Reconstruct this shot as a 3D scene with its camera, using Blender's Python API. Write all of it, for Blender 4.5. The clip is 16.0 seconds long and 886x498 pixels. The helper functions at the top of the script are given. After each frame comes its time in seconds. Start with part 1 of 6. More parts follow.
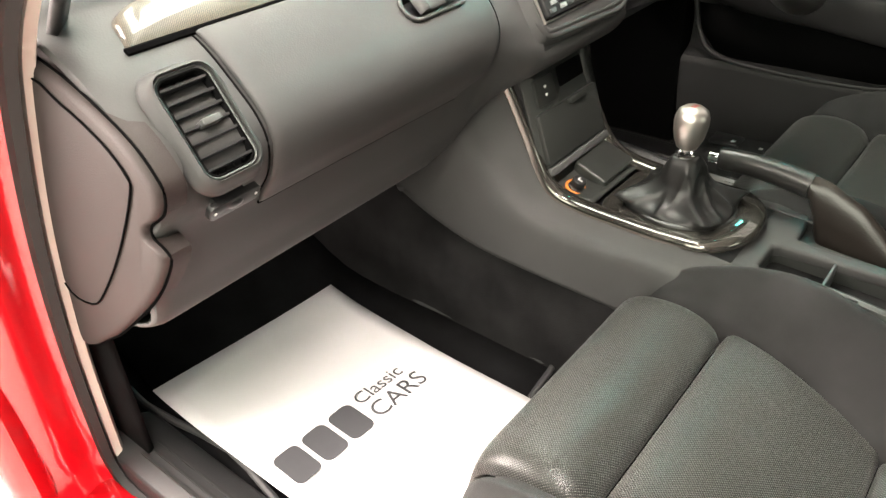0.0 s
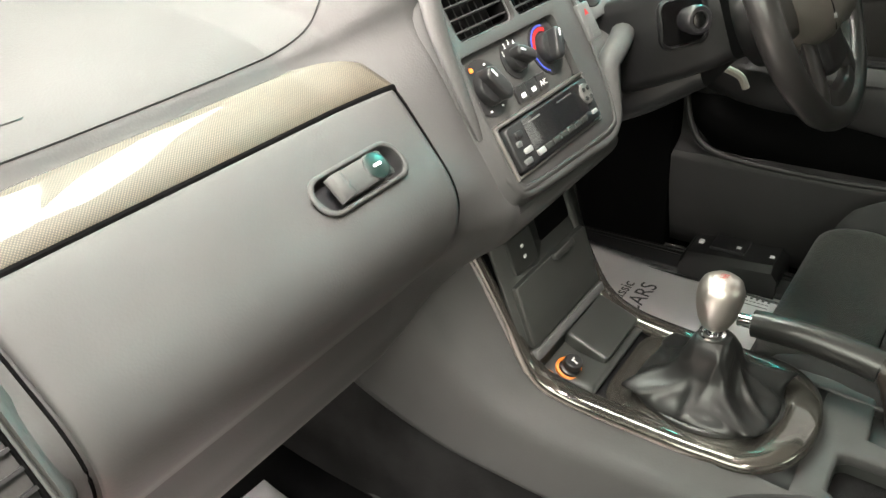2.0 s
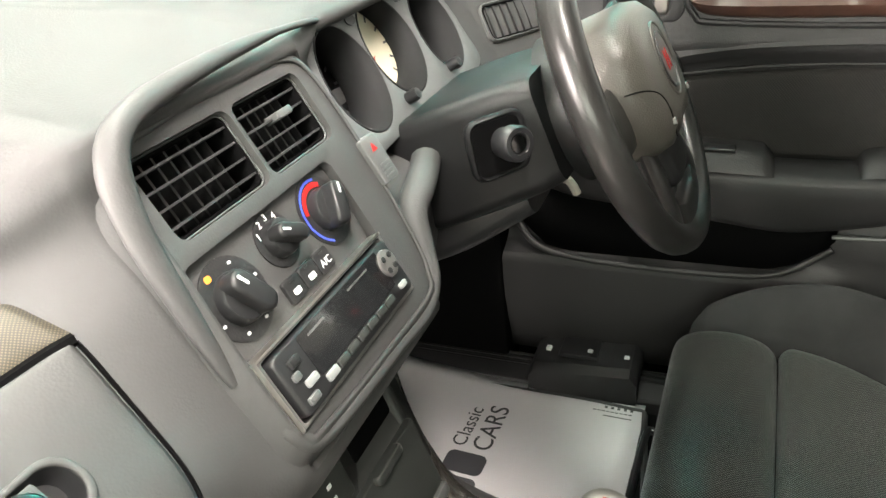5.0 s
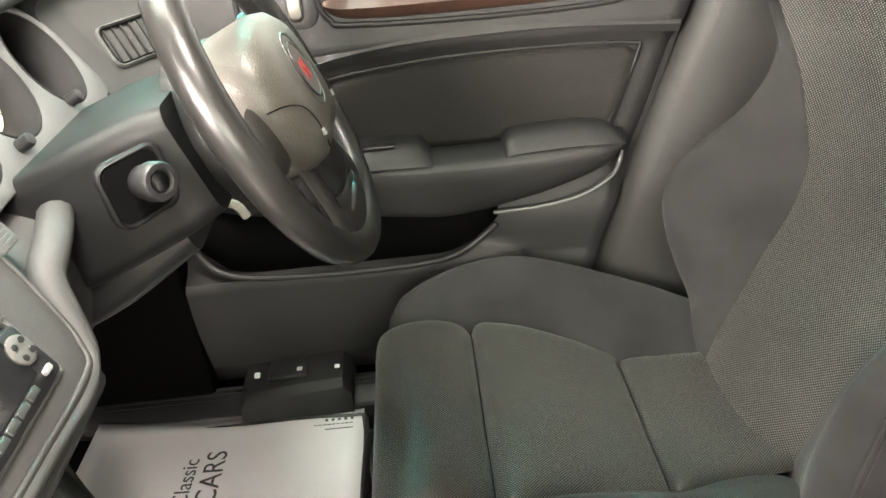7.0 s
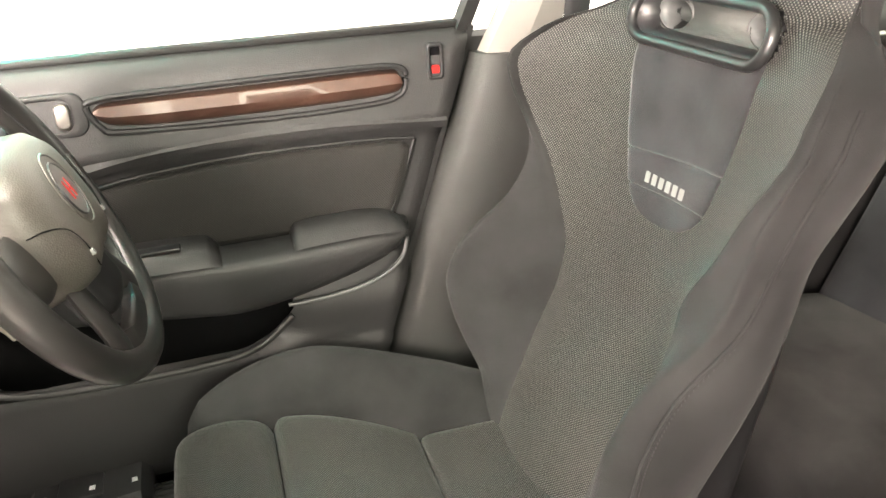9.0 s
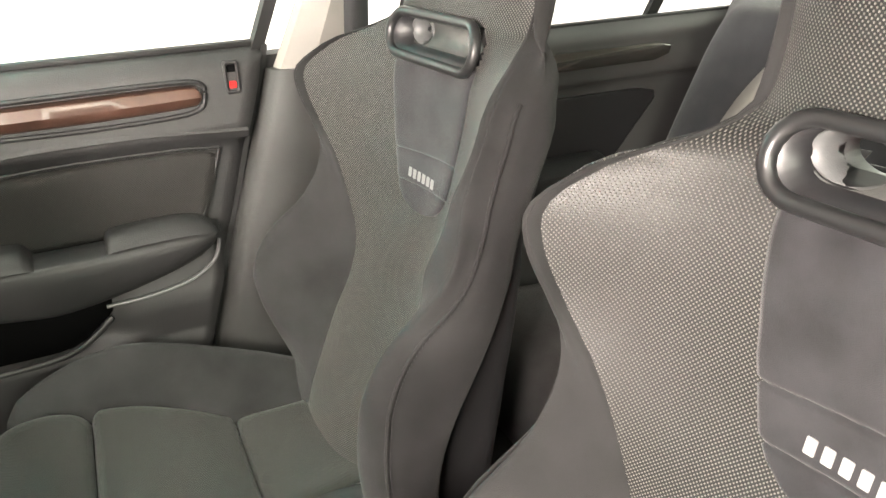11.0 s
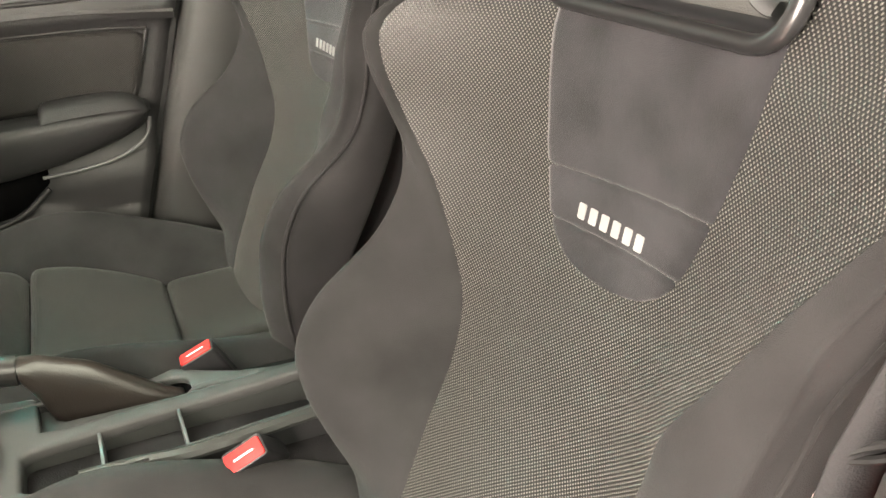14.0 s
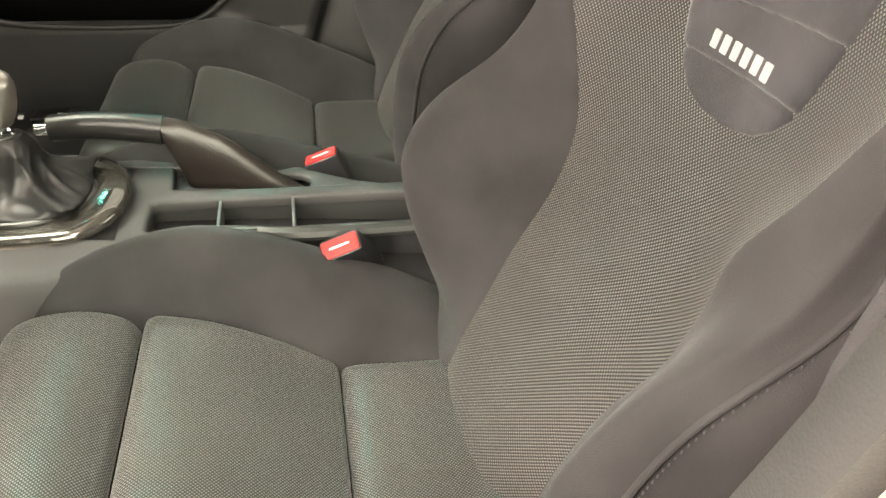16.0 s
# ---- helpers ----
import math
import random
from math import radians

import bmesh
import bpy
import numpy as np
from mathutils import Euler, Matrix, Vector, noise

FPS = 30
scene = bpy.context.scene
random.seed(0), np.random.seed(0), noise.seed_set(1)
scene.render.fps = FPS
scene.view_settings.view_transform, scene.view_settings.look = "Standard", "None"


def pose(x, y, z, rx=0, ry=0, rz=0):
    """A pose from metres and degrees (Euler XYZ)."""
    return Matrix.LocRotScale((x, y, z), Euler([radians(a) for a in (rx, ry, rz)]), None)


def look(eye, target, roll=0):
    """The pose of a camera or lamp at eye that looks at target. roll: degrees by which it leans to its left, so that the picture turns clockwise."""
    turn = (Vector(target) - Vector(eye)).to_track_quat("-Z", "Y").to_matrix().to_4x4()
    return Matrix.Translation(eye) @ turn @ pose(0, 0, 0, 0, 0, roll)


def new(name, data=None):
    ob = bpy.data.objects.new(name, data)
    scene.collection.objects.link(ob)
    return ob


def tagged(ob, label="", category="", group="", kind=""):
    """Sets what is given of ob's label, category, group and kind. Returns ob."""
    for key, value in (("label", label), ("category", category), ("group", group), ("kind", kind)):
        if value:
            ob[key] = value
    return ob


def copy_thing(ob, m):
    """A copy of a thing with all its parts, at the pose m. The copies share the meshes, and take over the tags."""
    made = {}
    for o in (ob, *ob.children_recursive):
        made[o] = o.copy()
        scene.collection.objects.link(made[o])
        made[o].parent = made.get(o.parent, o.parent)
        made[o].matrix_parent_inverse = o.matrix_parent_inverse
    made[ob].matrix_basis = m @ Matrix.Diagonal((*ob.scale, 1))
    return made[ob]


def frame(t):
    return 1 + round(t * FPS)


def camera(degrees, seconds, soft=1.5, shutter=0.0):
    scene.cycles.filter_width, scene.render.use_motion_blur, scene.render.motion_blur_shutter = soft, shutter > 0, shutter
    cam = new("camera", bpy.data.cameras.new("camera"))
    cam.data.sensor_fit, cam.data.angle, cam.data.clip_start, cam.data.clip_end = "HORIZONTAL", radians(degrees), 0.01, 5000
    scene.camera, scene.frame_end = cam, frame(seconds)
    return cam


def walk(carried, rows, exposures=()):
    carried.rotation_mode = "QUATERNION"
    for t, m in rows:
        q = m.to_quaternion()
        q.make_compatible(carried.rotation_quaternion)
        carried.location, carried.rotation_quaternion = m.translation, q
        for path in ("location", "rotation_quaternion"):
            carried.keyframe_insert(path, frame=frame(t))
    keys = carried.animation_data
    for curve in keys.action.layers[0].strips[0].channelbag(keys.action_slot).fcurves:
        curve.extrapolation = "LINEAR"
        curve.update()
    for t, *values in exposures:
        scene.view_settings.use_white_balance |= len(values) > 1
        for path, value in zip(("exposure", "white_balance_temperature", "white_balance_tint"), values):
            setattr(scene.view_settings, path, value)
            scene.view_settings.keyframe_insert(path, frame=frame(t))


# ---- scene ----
cam = camera(60.7, 16.0)
METRES = 1.368
BASE = pose(-0.9941, 0.2944, 1.149, -33.5, 2.82, -51.19)
ROWS = [
    (0.0, 0.0, 0.0, 0.0, 0.0, 0.0, -0.0),
    (0.5, 0.0148, 0.0602, 0.0438, -0.26, 0.68, 0.68),
    (1.0, 0.0186, 0.1035, 0.0786, -0.72, 1.43, 1.46),
    (1.5, 0.0221, 0.1554, 0.121, -1.38, 2.14, 2.36),
    (2.0, 0.0223, 0.2039, 0.1508, -1.99, 2.91, 3.1),
    (2.5, 0.0396, 0.2513, 0.1795, -2.64, 3.58, 3.62),
    (3.0, 0.061, 0.2887, 0.2019, -3.23, 4.17, 4.1),
    (5.5, 0.0957, 0.3811, 0.2765, -18.43, 4.19, 15.35),
    (6.0, 0.1023, 0.389, 0.2794, -24.42, 2.23, 19.03),
    (6.5, 0.1124, 0.391, 0.2784, -30.64, 0.09, 22.15),
    (7.0, 0.1242, 0.3855, 0.2782, -36.46, -1.89, 24.26),
    (7.5, 0.1329, 0.3712, 0.2796, -41.34, -3.04, 25.74),
    (8.0, 0.1373, 0.3585, 0.2847, -45.42, -3.54, 26.81),
    (8.5, 0.1375, 0.3488, 0.2886, -48.79, -3.53, 27.61),
    (9.0, 0.1327, 0.3381, 0.2869, -51.78, -3.54, 28.24),
    (9.5, 0.1232, 0.3161, 0.2746, -54.44, -3.71, 28.73),
    (10.0, 0.1169, 0.277, 0.2557, -56.9, -4.34, 29.12),
    (12.5, 0.0654, 0.1226, 0.1287, -63.45, -8.44, 31.92),
    (13.0, 0.0554, 0.1244, 0.1059, -63.67, -9.28, 32.04),
    (13.5, 0.0537, 0.1221, 0.0901, -62.95, -9.94, 31.46),
    (14.0, 0.0458, 0.1182, 0.0739, -61.35, -10.55, 30.23),
    (14.5, 0.0392, 0.1163, 0.0574, -58.71, -10.95, 28.41),
    (15.0, 0.0378, 0.1149, 0.0371, -54.95, -10.98, 26.04),
    (15.5, 0.0408, 0.1126, 0.0166, -50.74, -10.83, 23.42),
    (16.0, 0.0414, 0.1095, -0.0087, -46.19, -10.5, 20.41),
]
walk(cam, [(t, BASE @ pose(METRES * x, METRES * y, METRES * z, 90 + pitch, roll, yaw)) for t, x, y, z, yaw, pitch, roll in ROWS],
     exposures=[(0.0, 0.30, 6800, 10), (1.5, 0.36, 6650, 8), (3.0, 0.36, 6550, 7), (5.3, 0.58, 6550, 7), (7.0, 1.12, 6800, 9), (9.0, 1.36, 7000, 11), (10.0, 1.30, 7000, 11), (12.5, 0.84, 6350, 6), (14.0, 0.78, 7100, 9), (16.0, 0.80, 7250, 10)])

# ---- world and light: a bright showroom ----
world = bpy.data.worlds.new("showroom_light")
scene.world = world
world.use_nodes = True
bg = world.node_tree.nodes["Background"]
bg.inputs[0].default_value = (0.90, 1.0, 0.88, 1)
bg.inputs[1].default_value = 0.025


def area_lamp(name, eye, target, sx, sy, power, color=(1, 0.91, 0.82), spread=180):
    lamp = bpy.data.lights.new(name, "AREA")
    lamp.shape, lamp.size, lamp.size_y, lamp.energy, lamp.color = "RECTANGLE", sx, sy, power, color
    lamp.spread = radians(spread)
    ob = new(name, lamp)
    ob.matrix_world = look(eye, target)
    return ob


# added fill lamp close to the car, brightens the near seat bolster
area_lamp("fill_panel", (-1.4, 1.75, 1.3), (-0.5, 0.15, 0.7), 0.9, 1.1, 170, (1, 0.90, 0.85))
# added fill from the open door side
area_lamp("fill_panel", (-2.5, 0.2, 1.9), (-0.5, 0.3, 0.7), 1.8, 1.4, 75, (0.95, 0.97, 0.84))
area_lamp("ceiling_light", (-1.02, 0.1, 3.0), (-0.70, 0.3, 0.5), 0.3, 2.0, 210, (1, 0.91, 0.85))
# added fill behind the car, brightens the rear seat and dash face
area_lamp("fill_panel", (0.4, -3.3, 2.0), (0.3, -0.6, 0.8), 2.4, 1.4, 65, (0.92, 1.0, 0.86))
area_lamp("skylight_panel", (0.35, 2.0, 3.6), (0.3, 0.5, 0.6), 0.45, 1.9, 68, (0.93, 1.0, 0.88))
area_lamp("skylight_panel", (1.0, 2.0, 3.6), (0.3, 0.5, 0.6), 0.45, 1.9, 68, (0.93, 1.0, 0.88))
# teal lamp of no known source, added for glints on trim and wheel
area_lamp("teal_glint_lamp", (1.75, 1.1, 1.9), (-0.05, 0.65, 0.55), 0.14, 1.2, 5, (0.08, 0.95, 0.85), 60)


# ---- materials ----
def nodes_of(m):
    m.use_nodes = True
    nt = m.node_tree
    return nt, nt.nodes["Principled BSDF"]


def plain(name, color, rough=0.5, metal=0.0, coat=0.0, grain=0.0, grain_size=0.002, vary=0.12, vary_size=0.15, sheen=0.0, spec=0.5):
    """A surface with fine relief (grain) and broad uneven tone and gloss (vary)."""
    m = bpy.data.materials.new(name)
    nt, b = nodes_of(m)
    b.inputs["Roughness"].default_value = rough
    b.inputs["Metallic"].default_value = metal
    b.inputs["Coat Weight"].default_value = coat
    b.inputs["Coat Roughness"].default_value = 0.05
    b.inputs["Sheen Weight"].default_value = sheen
    b.inputs["Specular IOR Level"].default_value = spec
    co = nt.nodes.new("ShaderNodeTexCoord")
    n1 = nt.nodes.new("ShaderNodeTexNoise")
    n1.inputs["Scale"].default_value = 1 / vary_size
    n1.inputs["Detail"].default_value = 6
    nt.links.new(co.outputs["Object"], n1.inputs["Vector"])
    mix = nt.nodes.new("ShaderNodeMix")
    mix.data_type = "RGBA"
    lo = tuple(c * (1 - vary) for c in color)
    hi = tuple(min(1, c * (1 + vary)) for c in color)
    mix.inputs[6].default_value, mix.inputs[7].default_value = (*lo, 1), (*hi, 1)
    sp = nt.nodes.new("ShaderNodeMapRange")
    sp.inputs[1].default_value, sp.inputs[2].default_value = 0.32, 0.68
    nt.links.new(n1.outputs[0], sp.inputs[0])
    nt.links.new(sp.outputs[0], mix.inputs[0])
    nt.links.new(mix.outputs[2], b.inputs["Base Color"])
    ro = nt.nodes.new("ShaderNodeMapRange")
    ro.inputs[3].default_value, ro.inputs[4].default_value = max(0.02, rough - 0.07), min(1, rough + 0.07)
    nt.links.new(n1.outputs[0], ro.inputs[0])
    nt.links.new(ro.outputs[0], b.inputs["Roughness"])
    if grain:
        v = nt.nodes.new("ShaderNodeTexVoronoi")
        v.inputs["Scale"].default_value = 1 / grain_size
        nt.links.new(co.outputs["Object"], v.inputs["Vector"])
        bump = nt.nodes.new("ShaderNodeBump")
        bump.inputs["Strength"].default_value = grain
        bump.inputs["Distance"].default_value = 0.0006
        nt.links.new(v.outputs["Distance"], bump.inputs["Height"])
        nt.links.new(bump.outputs[0], b.inputs["Normal"])
    return m


def woven(name, pitch, dark, light, rough, coat=0.0, stretch=1.0, bump=0.5, metal=0.0, sheen=0.0, lo=-0.1, hi=0.75):
    """A weave of small raised threads laid out by the UV map, which is in metres."""
    m = bpy.data.materials.new(name)
    nt, b = nodes_of(m)
    N, L = nt.nodes, nt.links
    uv = N.new("ShaderNodeTexCoord")
    sep = N.new("ShaderNodeSeparateXYZ")
    L.new(uv.outputs["UV"], sep.inputs[0])

    def wave(sock, p):
        mul = N.new("ShaderNodeMath")
        mul.operation = "MULTIPLY"
        mul.inputs[1].default_value = 2 * math.pi / p
        L.new(sock, mul.inputs[0])
        s = N.new("ShaderNodeMath")
        s.operation = "SINE"
        L.new(mul.outputs[0], s.inputs[0])
        return s.outputs[0]

    prod = N.new("ShaderNodeMath")
    prod.operation = "MULTIPLY"
    L.new(wave(sep.outputs[0], pitch), prod.inputs[0])
    L.new(wave(sep.outputs[1], pitch * stretch), prod.inputs[1])
    rng = N.new("ShaderNodeMapRange")
    rng.inputs[1].default_value, rng.inputs[2].default_value = lo, hi
    L.new(prod.outputs[0], rng.inputs[0])
    big = N.new("ShaderNodeTexNoise")
    big.inputs["Scale"].default_value = 9
    big.inputs["Detail"].default_value = 5
    L.new(uv.outputs["Object"], big.inputs["Vector"])
    wear = N.new("ShaderNodeMapRange")
    wear.inputs[3].default_value, wear.inputs[4].default_value = 0.7, 1.2
    L.new(big.outputs[0], wear.inputs[0])
    mix = N.new("ShaderNodeMix")
    mix.data_type = "RGBA"
    mix.inputs[6].default_value, mix.inputs[7].default_value = (*dark, 1), (*light, 1)
    fac = N.new("ShaderNodeMath")
    fac.operation = "MULTIPLY"
    L.new(rng.outputs[0], fac.inputs[0])
    L.new(wear.outputs[0], fac.inputs[1])
    L.new(fac.outputs[0], mix.inputs[0])
    L.new(mix.outputs[2], b.inputs["Base Color"])
    b.inputs["Roughness"].default_value = rough
    b.inputs["Metallic"].default_value = metal
    b.inputs["Sheen Weight"].default_value = sheen
    b.inputs["Sheen Roughness"].default_value = 0.35
    b.inputs["Coat Weight"].default_value = coat
    b.inputs["Coat Roughness"].default_value = 0.03
    bp = N.new("ShaderNodeBump")
    bp.inputs["Strength"].default_value = bump
    bp.inputs["Distance"].default_value = 0.0012
    L.new(rng.outputs[0], bp.inputs["Height"])
    L.new(bp.outputs[0], b.inputs["Normal"])
    return m


DASH = plain("dash_plastic", (0.042, 0.0418, 0.0416), 0.60, spec=0.3, grain=0.16, grain_size=0.0022)
DASH_DARK = plain("dark_plastic", (0.014, 0.014, 0.0147), 0.5, spec=0.35, grain=0.3, grain_size=0.002)
FASCIA = plain("fascia_plastic", (0.078, 0.080, 0.080), 0.42, grain=0.2, grain_size=0.0015)
BLACK = plain("black_plastic", (0.012, 0.012, 0.013), 0.38)
# near-black without gloss: puts the shade of wells and voids into colour
VOID = plain("shade_black", (0.0035, 0.0035, 0.0036), 0.9, spec=0.0)
SOFT = plain("bolster_velour", (0.0185, 0.018, 0.0182), 0.9, grain=0.45, grain_size=0.0009, vary=0.36, vary_size=0.12, sheen=0.05, spec=0.12)
SUEDE = plain("suede_cloth", (0.022, 0.0213, 0.0232), 0.95, grain=0.4, grain_size=0.0008, vary=0.38, vary_size=0.06, sheen=0.15, spec=0.12)
MESH = woven("woven_seat_mesh", 0.0042, (0.007, 0.007, 0.0064), (0.155, 0.147, 0.132), 0.52, stretch=1.1, bump=1.0, sheen=0.08, lo=0.15, hi=0.85)
MESH_FINE = woven("fine_woven_seat_cloth", 0.0036, (0.007, 0.0073, 0.0066), (0.088, 0.0865, 0.078), 0.34, stretch=1.1, bump=0.8, sheen=0.15, lo=0.0, hi=0.85)
INSERT = woven("door_insert_cloth", 0.004, (0.007, 0.0066, 0.006), (0.022, 0.020, 0.0175), 0.8, bump=0.6)
CARBON = woven("carbon_weave_lacquer", 0.0026, (0.020, 0.0175, 0.013), (0.112, 0.088, 0.054), 0.55, coat=1.0, bump=0.05)
GUNMETAL = plain("dark_lacquer_trim", (0.085, 0.078, 0.070), 0.15, metal=0.7, coat=1.0, vary=0.2)
LEATHER = plain("black_leather", (0.013, 0.0125, 0.012), 0.30, spec=0.5, grain=0.10, grain_size=0.0014)
ALLOY = plain("brushed_alloy", (0.50, 0.47, 0.44), 0.36, metal=1.0, grain=0.1, grain_size=0.0006)
SILVER = plain("silver_paint", (0.27, 0.27, 0.27), 0.32, metal=0.25)
CHROME = plain("chrome", (0.7, 0.7, 0.7), 0.1, metal=1.0)
CARPET = plain("black_carpet", (0.0055, 0.0055, 0.006), 0.95, grain=1.0, grain_size=0.0014, vary=0.4, vary_size=0.06, spec=0.08)
# paler copy of the carpet, for the light falling on the tunnel
CARPET_LIT = plain("lit_carpet", (0.013, 0.0125, 0.013), 0.95, grain=1.0, grain_size=0.0016, vary=0.45, vary_size=0.09, spec=0.08)
PIPING = plain("mat_piping", (0.03, 0.03, 0.031), 0.6)
DARKALLOY = plain("dark_alloy", (0.16, 0.155, 0.15), 0.35, metal=0.5)
SLEEVE = plain("sleeve_plastic", (0.016, 0.013, 0.011), 0.32, grain=0.25, grain_size=0.002)
PAPER = plain("white_paper", (0.66, 0.645, 0.66), 0.6, vary=0.02)
INK = plain("dark_ink", (0.05, 0.05, 0.055), 0.6)
WHITE = plain("white_print", (0.75, 0.75, 0.75), 0.6, vary=0.02)
RED = plain("red_paint", (0.52, 0.004, 0.010), 0.18, coat=0.8, spec=0.35, vary=0.05)
REDPL = plain("red_plastic", (0.36, 0.010, 0.009), 0.5, spec=0.3)
BLUEP = plain("blue_print", (0.05, 0.08, 0.5), 0.5)
ORANGE = plain("orange_print", (0.7, 0.2, 0.03), 0.5)
TRIM_GREY = plain("pillar_trim", (0.20, 0.19, 0.175), 0.55, grain=0.3, grain_size=0.002)
BEIGE = plain("pale_seal", (0.42, 0.38, 0.34), 0.6)
RUBBER = plain("black_rubber", (0.014, 0.014, 0.014), 0.6, spec=0.25)
BELT = plain("belt_webbing", (0.20, 0.19, 0.175), 0.8, grain=0.6, grain_size=0.0015)
WEBDARK = plain("black_webbing", (0.013, 0.013, 0.014), 0.8, grain=0.6, grain_size=0.0015)
CREAM = plain("dial_face", (0.6, 0.55, 0.42), 0.5)
SCREEN = plain("dark_screen", (0.01, 0.01, 0.011), 0.08, coat=1.0, vary=0.05)
HEADLINE = plain("headlining", (0.5, 0.48, 0.45), 0.9)
CONCRETE = plain("showroom_floor", (0.42, 0.40, 0.375), 0.35, vary=0.15, vary_size=0.6)
DOORP = plain("door_plastic", (0.022, 0.0215, 0.022), 0.50, grain=0.3, grain_size=0.002, spec=0.4)
TRAYP = plain("tray_plastic", (0.027, 0.0285, 0.027), 0.34, grain=0.15, grain_size=0.0015)
SHROUD = plain("shroud_plastic", (0.009, 0.009, 0.0095), 0.40, grain=0.08, grain_size=0.0014, spec=0.25)
PILLAR = plain("pillar_plastic", (0.028, 0.028, 0.027), 0.6, grain=0.3, grain_size=0.002, spec=0.3)
# colour holds the red bounce and shade of the open door, which isn't built
CAP_TINTED = plain("end_cap_tinted_plastic", (0.024, 0.018, 0.017), 0.65, spec=0.3, grain=0.3, grain_size=0.002)
RIMGLOSS = plain("gloss_black_rim", (0.012, 0.012, 0.0125), 0.34, coat=0.2)
PADGREY = plain("airbag_plastic", (0.058, 0.053, 0.046), 0.40, grain=0.3, grain_size=0.0018)
SLAT = plain("vent_slat_plastic", (0.020, 0.020, 0.021), 0.3)
MARK = plain("pale_mark", (0.21, 0.21, 0.205), 0.7, vary=0.05)
GAITER = plain("gaiter_leather", (0.011, 0.011, 0.011), 0.34, spec=0.45, grain=0.12, grain_size=0.0016)
SLOTGREY = plain("slot_plate_plastic", (0.06, 0.06, 0.057), 0.6, grain=0.2, grain_size=0.0016)
TUBE = plain("dial_tube_plastic", (0.016, 0.016, 0.0165), 0.75, spec=0.1)
GREEN = plain("green_lock_plate", (0.004, 0.013, 0.0115), 0.3)

GLASS = bpy.data.materials.new("window_glass")
_nt, _b = nodes_of(GLASS)
_b.inputs["Transmission Weight"].default_value = 1.0
_b.inputs["Roughness"].default_value = 0.0
_b.inputs["IOR"].default_value = 1.05


# ---- building helpers ----
def thing(name, at, label, category, group="", kind=""):
    ob = new(name)
    ob.empty_display_size = 0.05
    ob.location = at
    return tagged(ob, label, category, group, kind)


def attach(ob, parent):
    ob.parent = parent
    if parent.type == "EMPTY":
        ob.matrix_parent_inverse = Matrix.Translation(-Vector(parent.location))


def part(name, bm, material, parent=None, label="", smooth=True, thick=0.0, bevel=0.0, offset=-1.0, sharp=40):
    """Links a bmesh (in world metres) as one mesh object, as a part when it has a parent."""
    bmesh.ops.recalc_face_normals(bm, faces=bm.faces) if not thick else None
    me = bpy.data.meshes.new(name)
    bm.to_mesh(me)
    bm.free()
    me.materials.append(material)
    ob = new(name, me)
    if smooth:
        me.shade_smooth()
        me.set_sharp_from_angle(angle=radians(sharp))
    if thick:
        s = ob.modifiers.new("thickness", "SOLIDIFY")
        s.thickness, s.offset = thick, offset
    if bevel:
        b = ob.modifiers.new("edges", "BEVEL")
        b.width, b.segments, b.limit_method, b.angle_limit = bevel, 2, "ANGLE", radians(40)
    if parent:
        attach(ob, parent)
    if label:
        ob["label"] = label
    return ob


def crom(pts, n, closed=False):
    """A smooth curve through pts (tuples of any length), n steps a span."""
    P = [np.array(p, float) for p in pts]
    k = len(P)
    out = []
    for i in range(k if closed else k - 1):
        if closed:
            a, b, c, d = P[i - 1], P[i], P[(i + 1) % k], P[(i + 2) % k]
        else:
            a, b, c, d = P[max(i - 1, 0)], P[i], P[i + 1], P[min(i + 2, k - 1)]
        for j in range(n):
            t = j / n
            out.append(0.5 * (2 * b + (c - a) * t + (2 * a - 5 * b + 4 * c - d) * t * t + (3 * b - a - 3 * c + d) * t ** 3))
    if not closed:
        out.append(P[-1])
    return out


def table(rows, key):
    """Smooth look-up in a table whose first column rises."""
    R = np.array(rows, float)
    k = min(max(key, R[0, 0]), R[-1, 0])
    i = int(min(max(np.searchsorted(R[:, 0], k) - 1, 0), len(R) - 2))
    t = (k - R[i, 0]) / (R[i + 1, 0] - R[i, 0])
    a, b, c, d = R[max(i - 1, 0)], R[i], R[i + 1], R[min(i + 2, len(R) - 1)]
    return 0.5 * (2 * b + (c - a) * t + (2 * a - 5 * b + 4 * c - d) * t * t + (3 * b - a - 3 * c + d) * t ** 3)


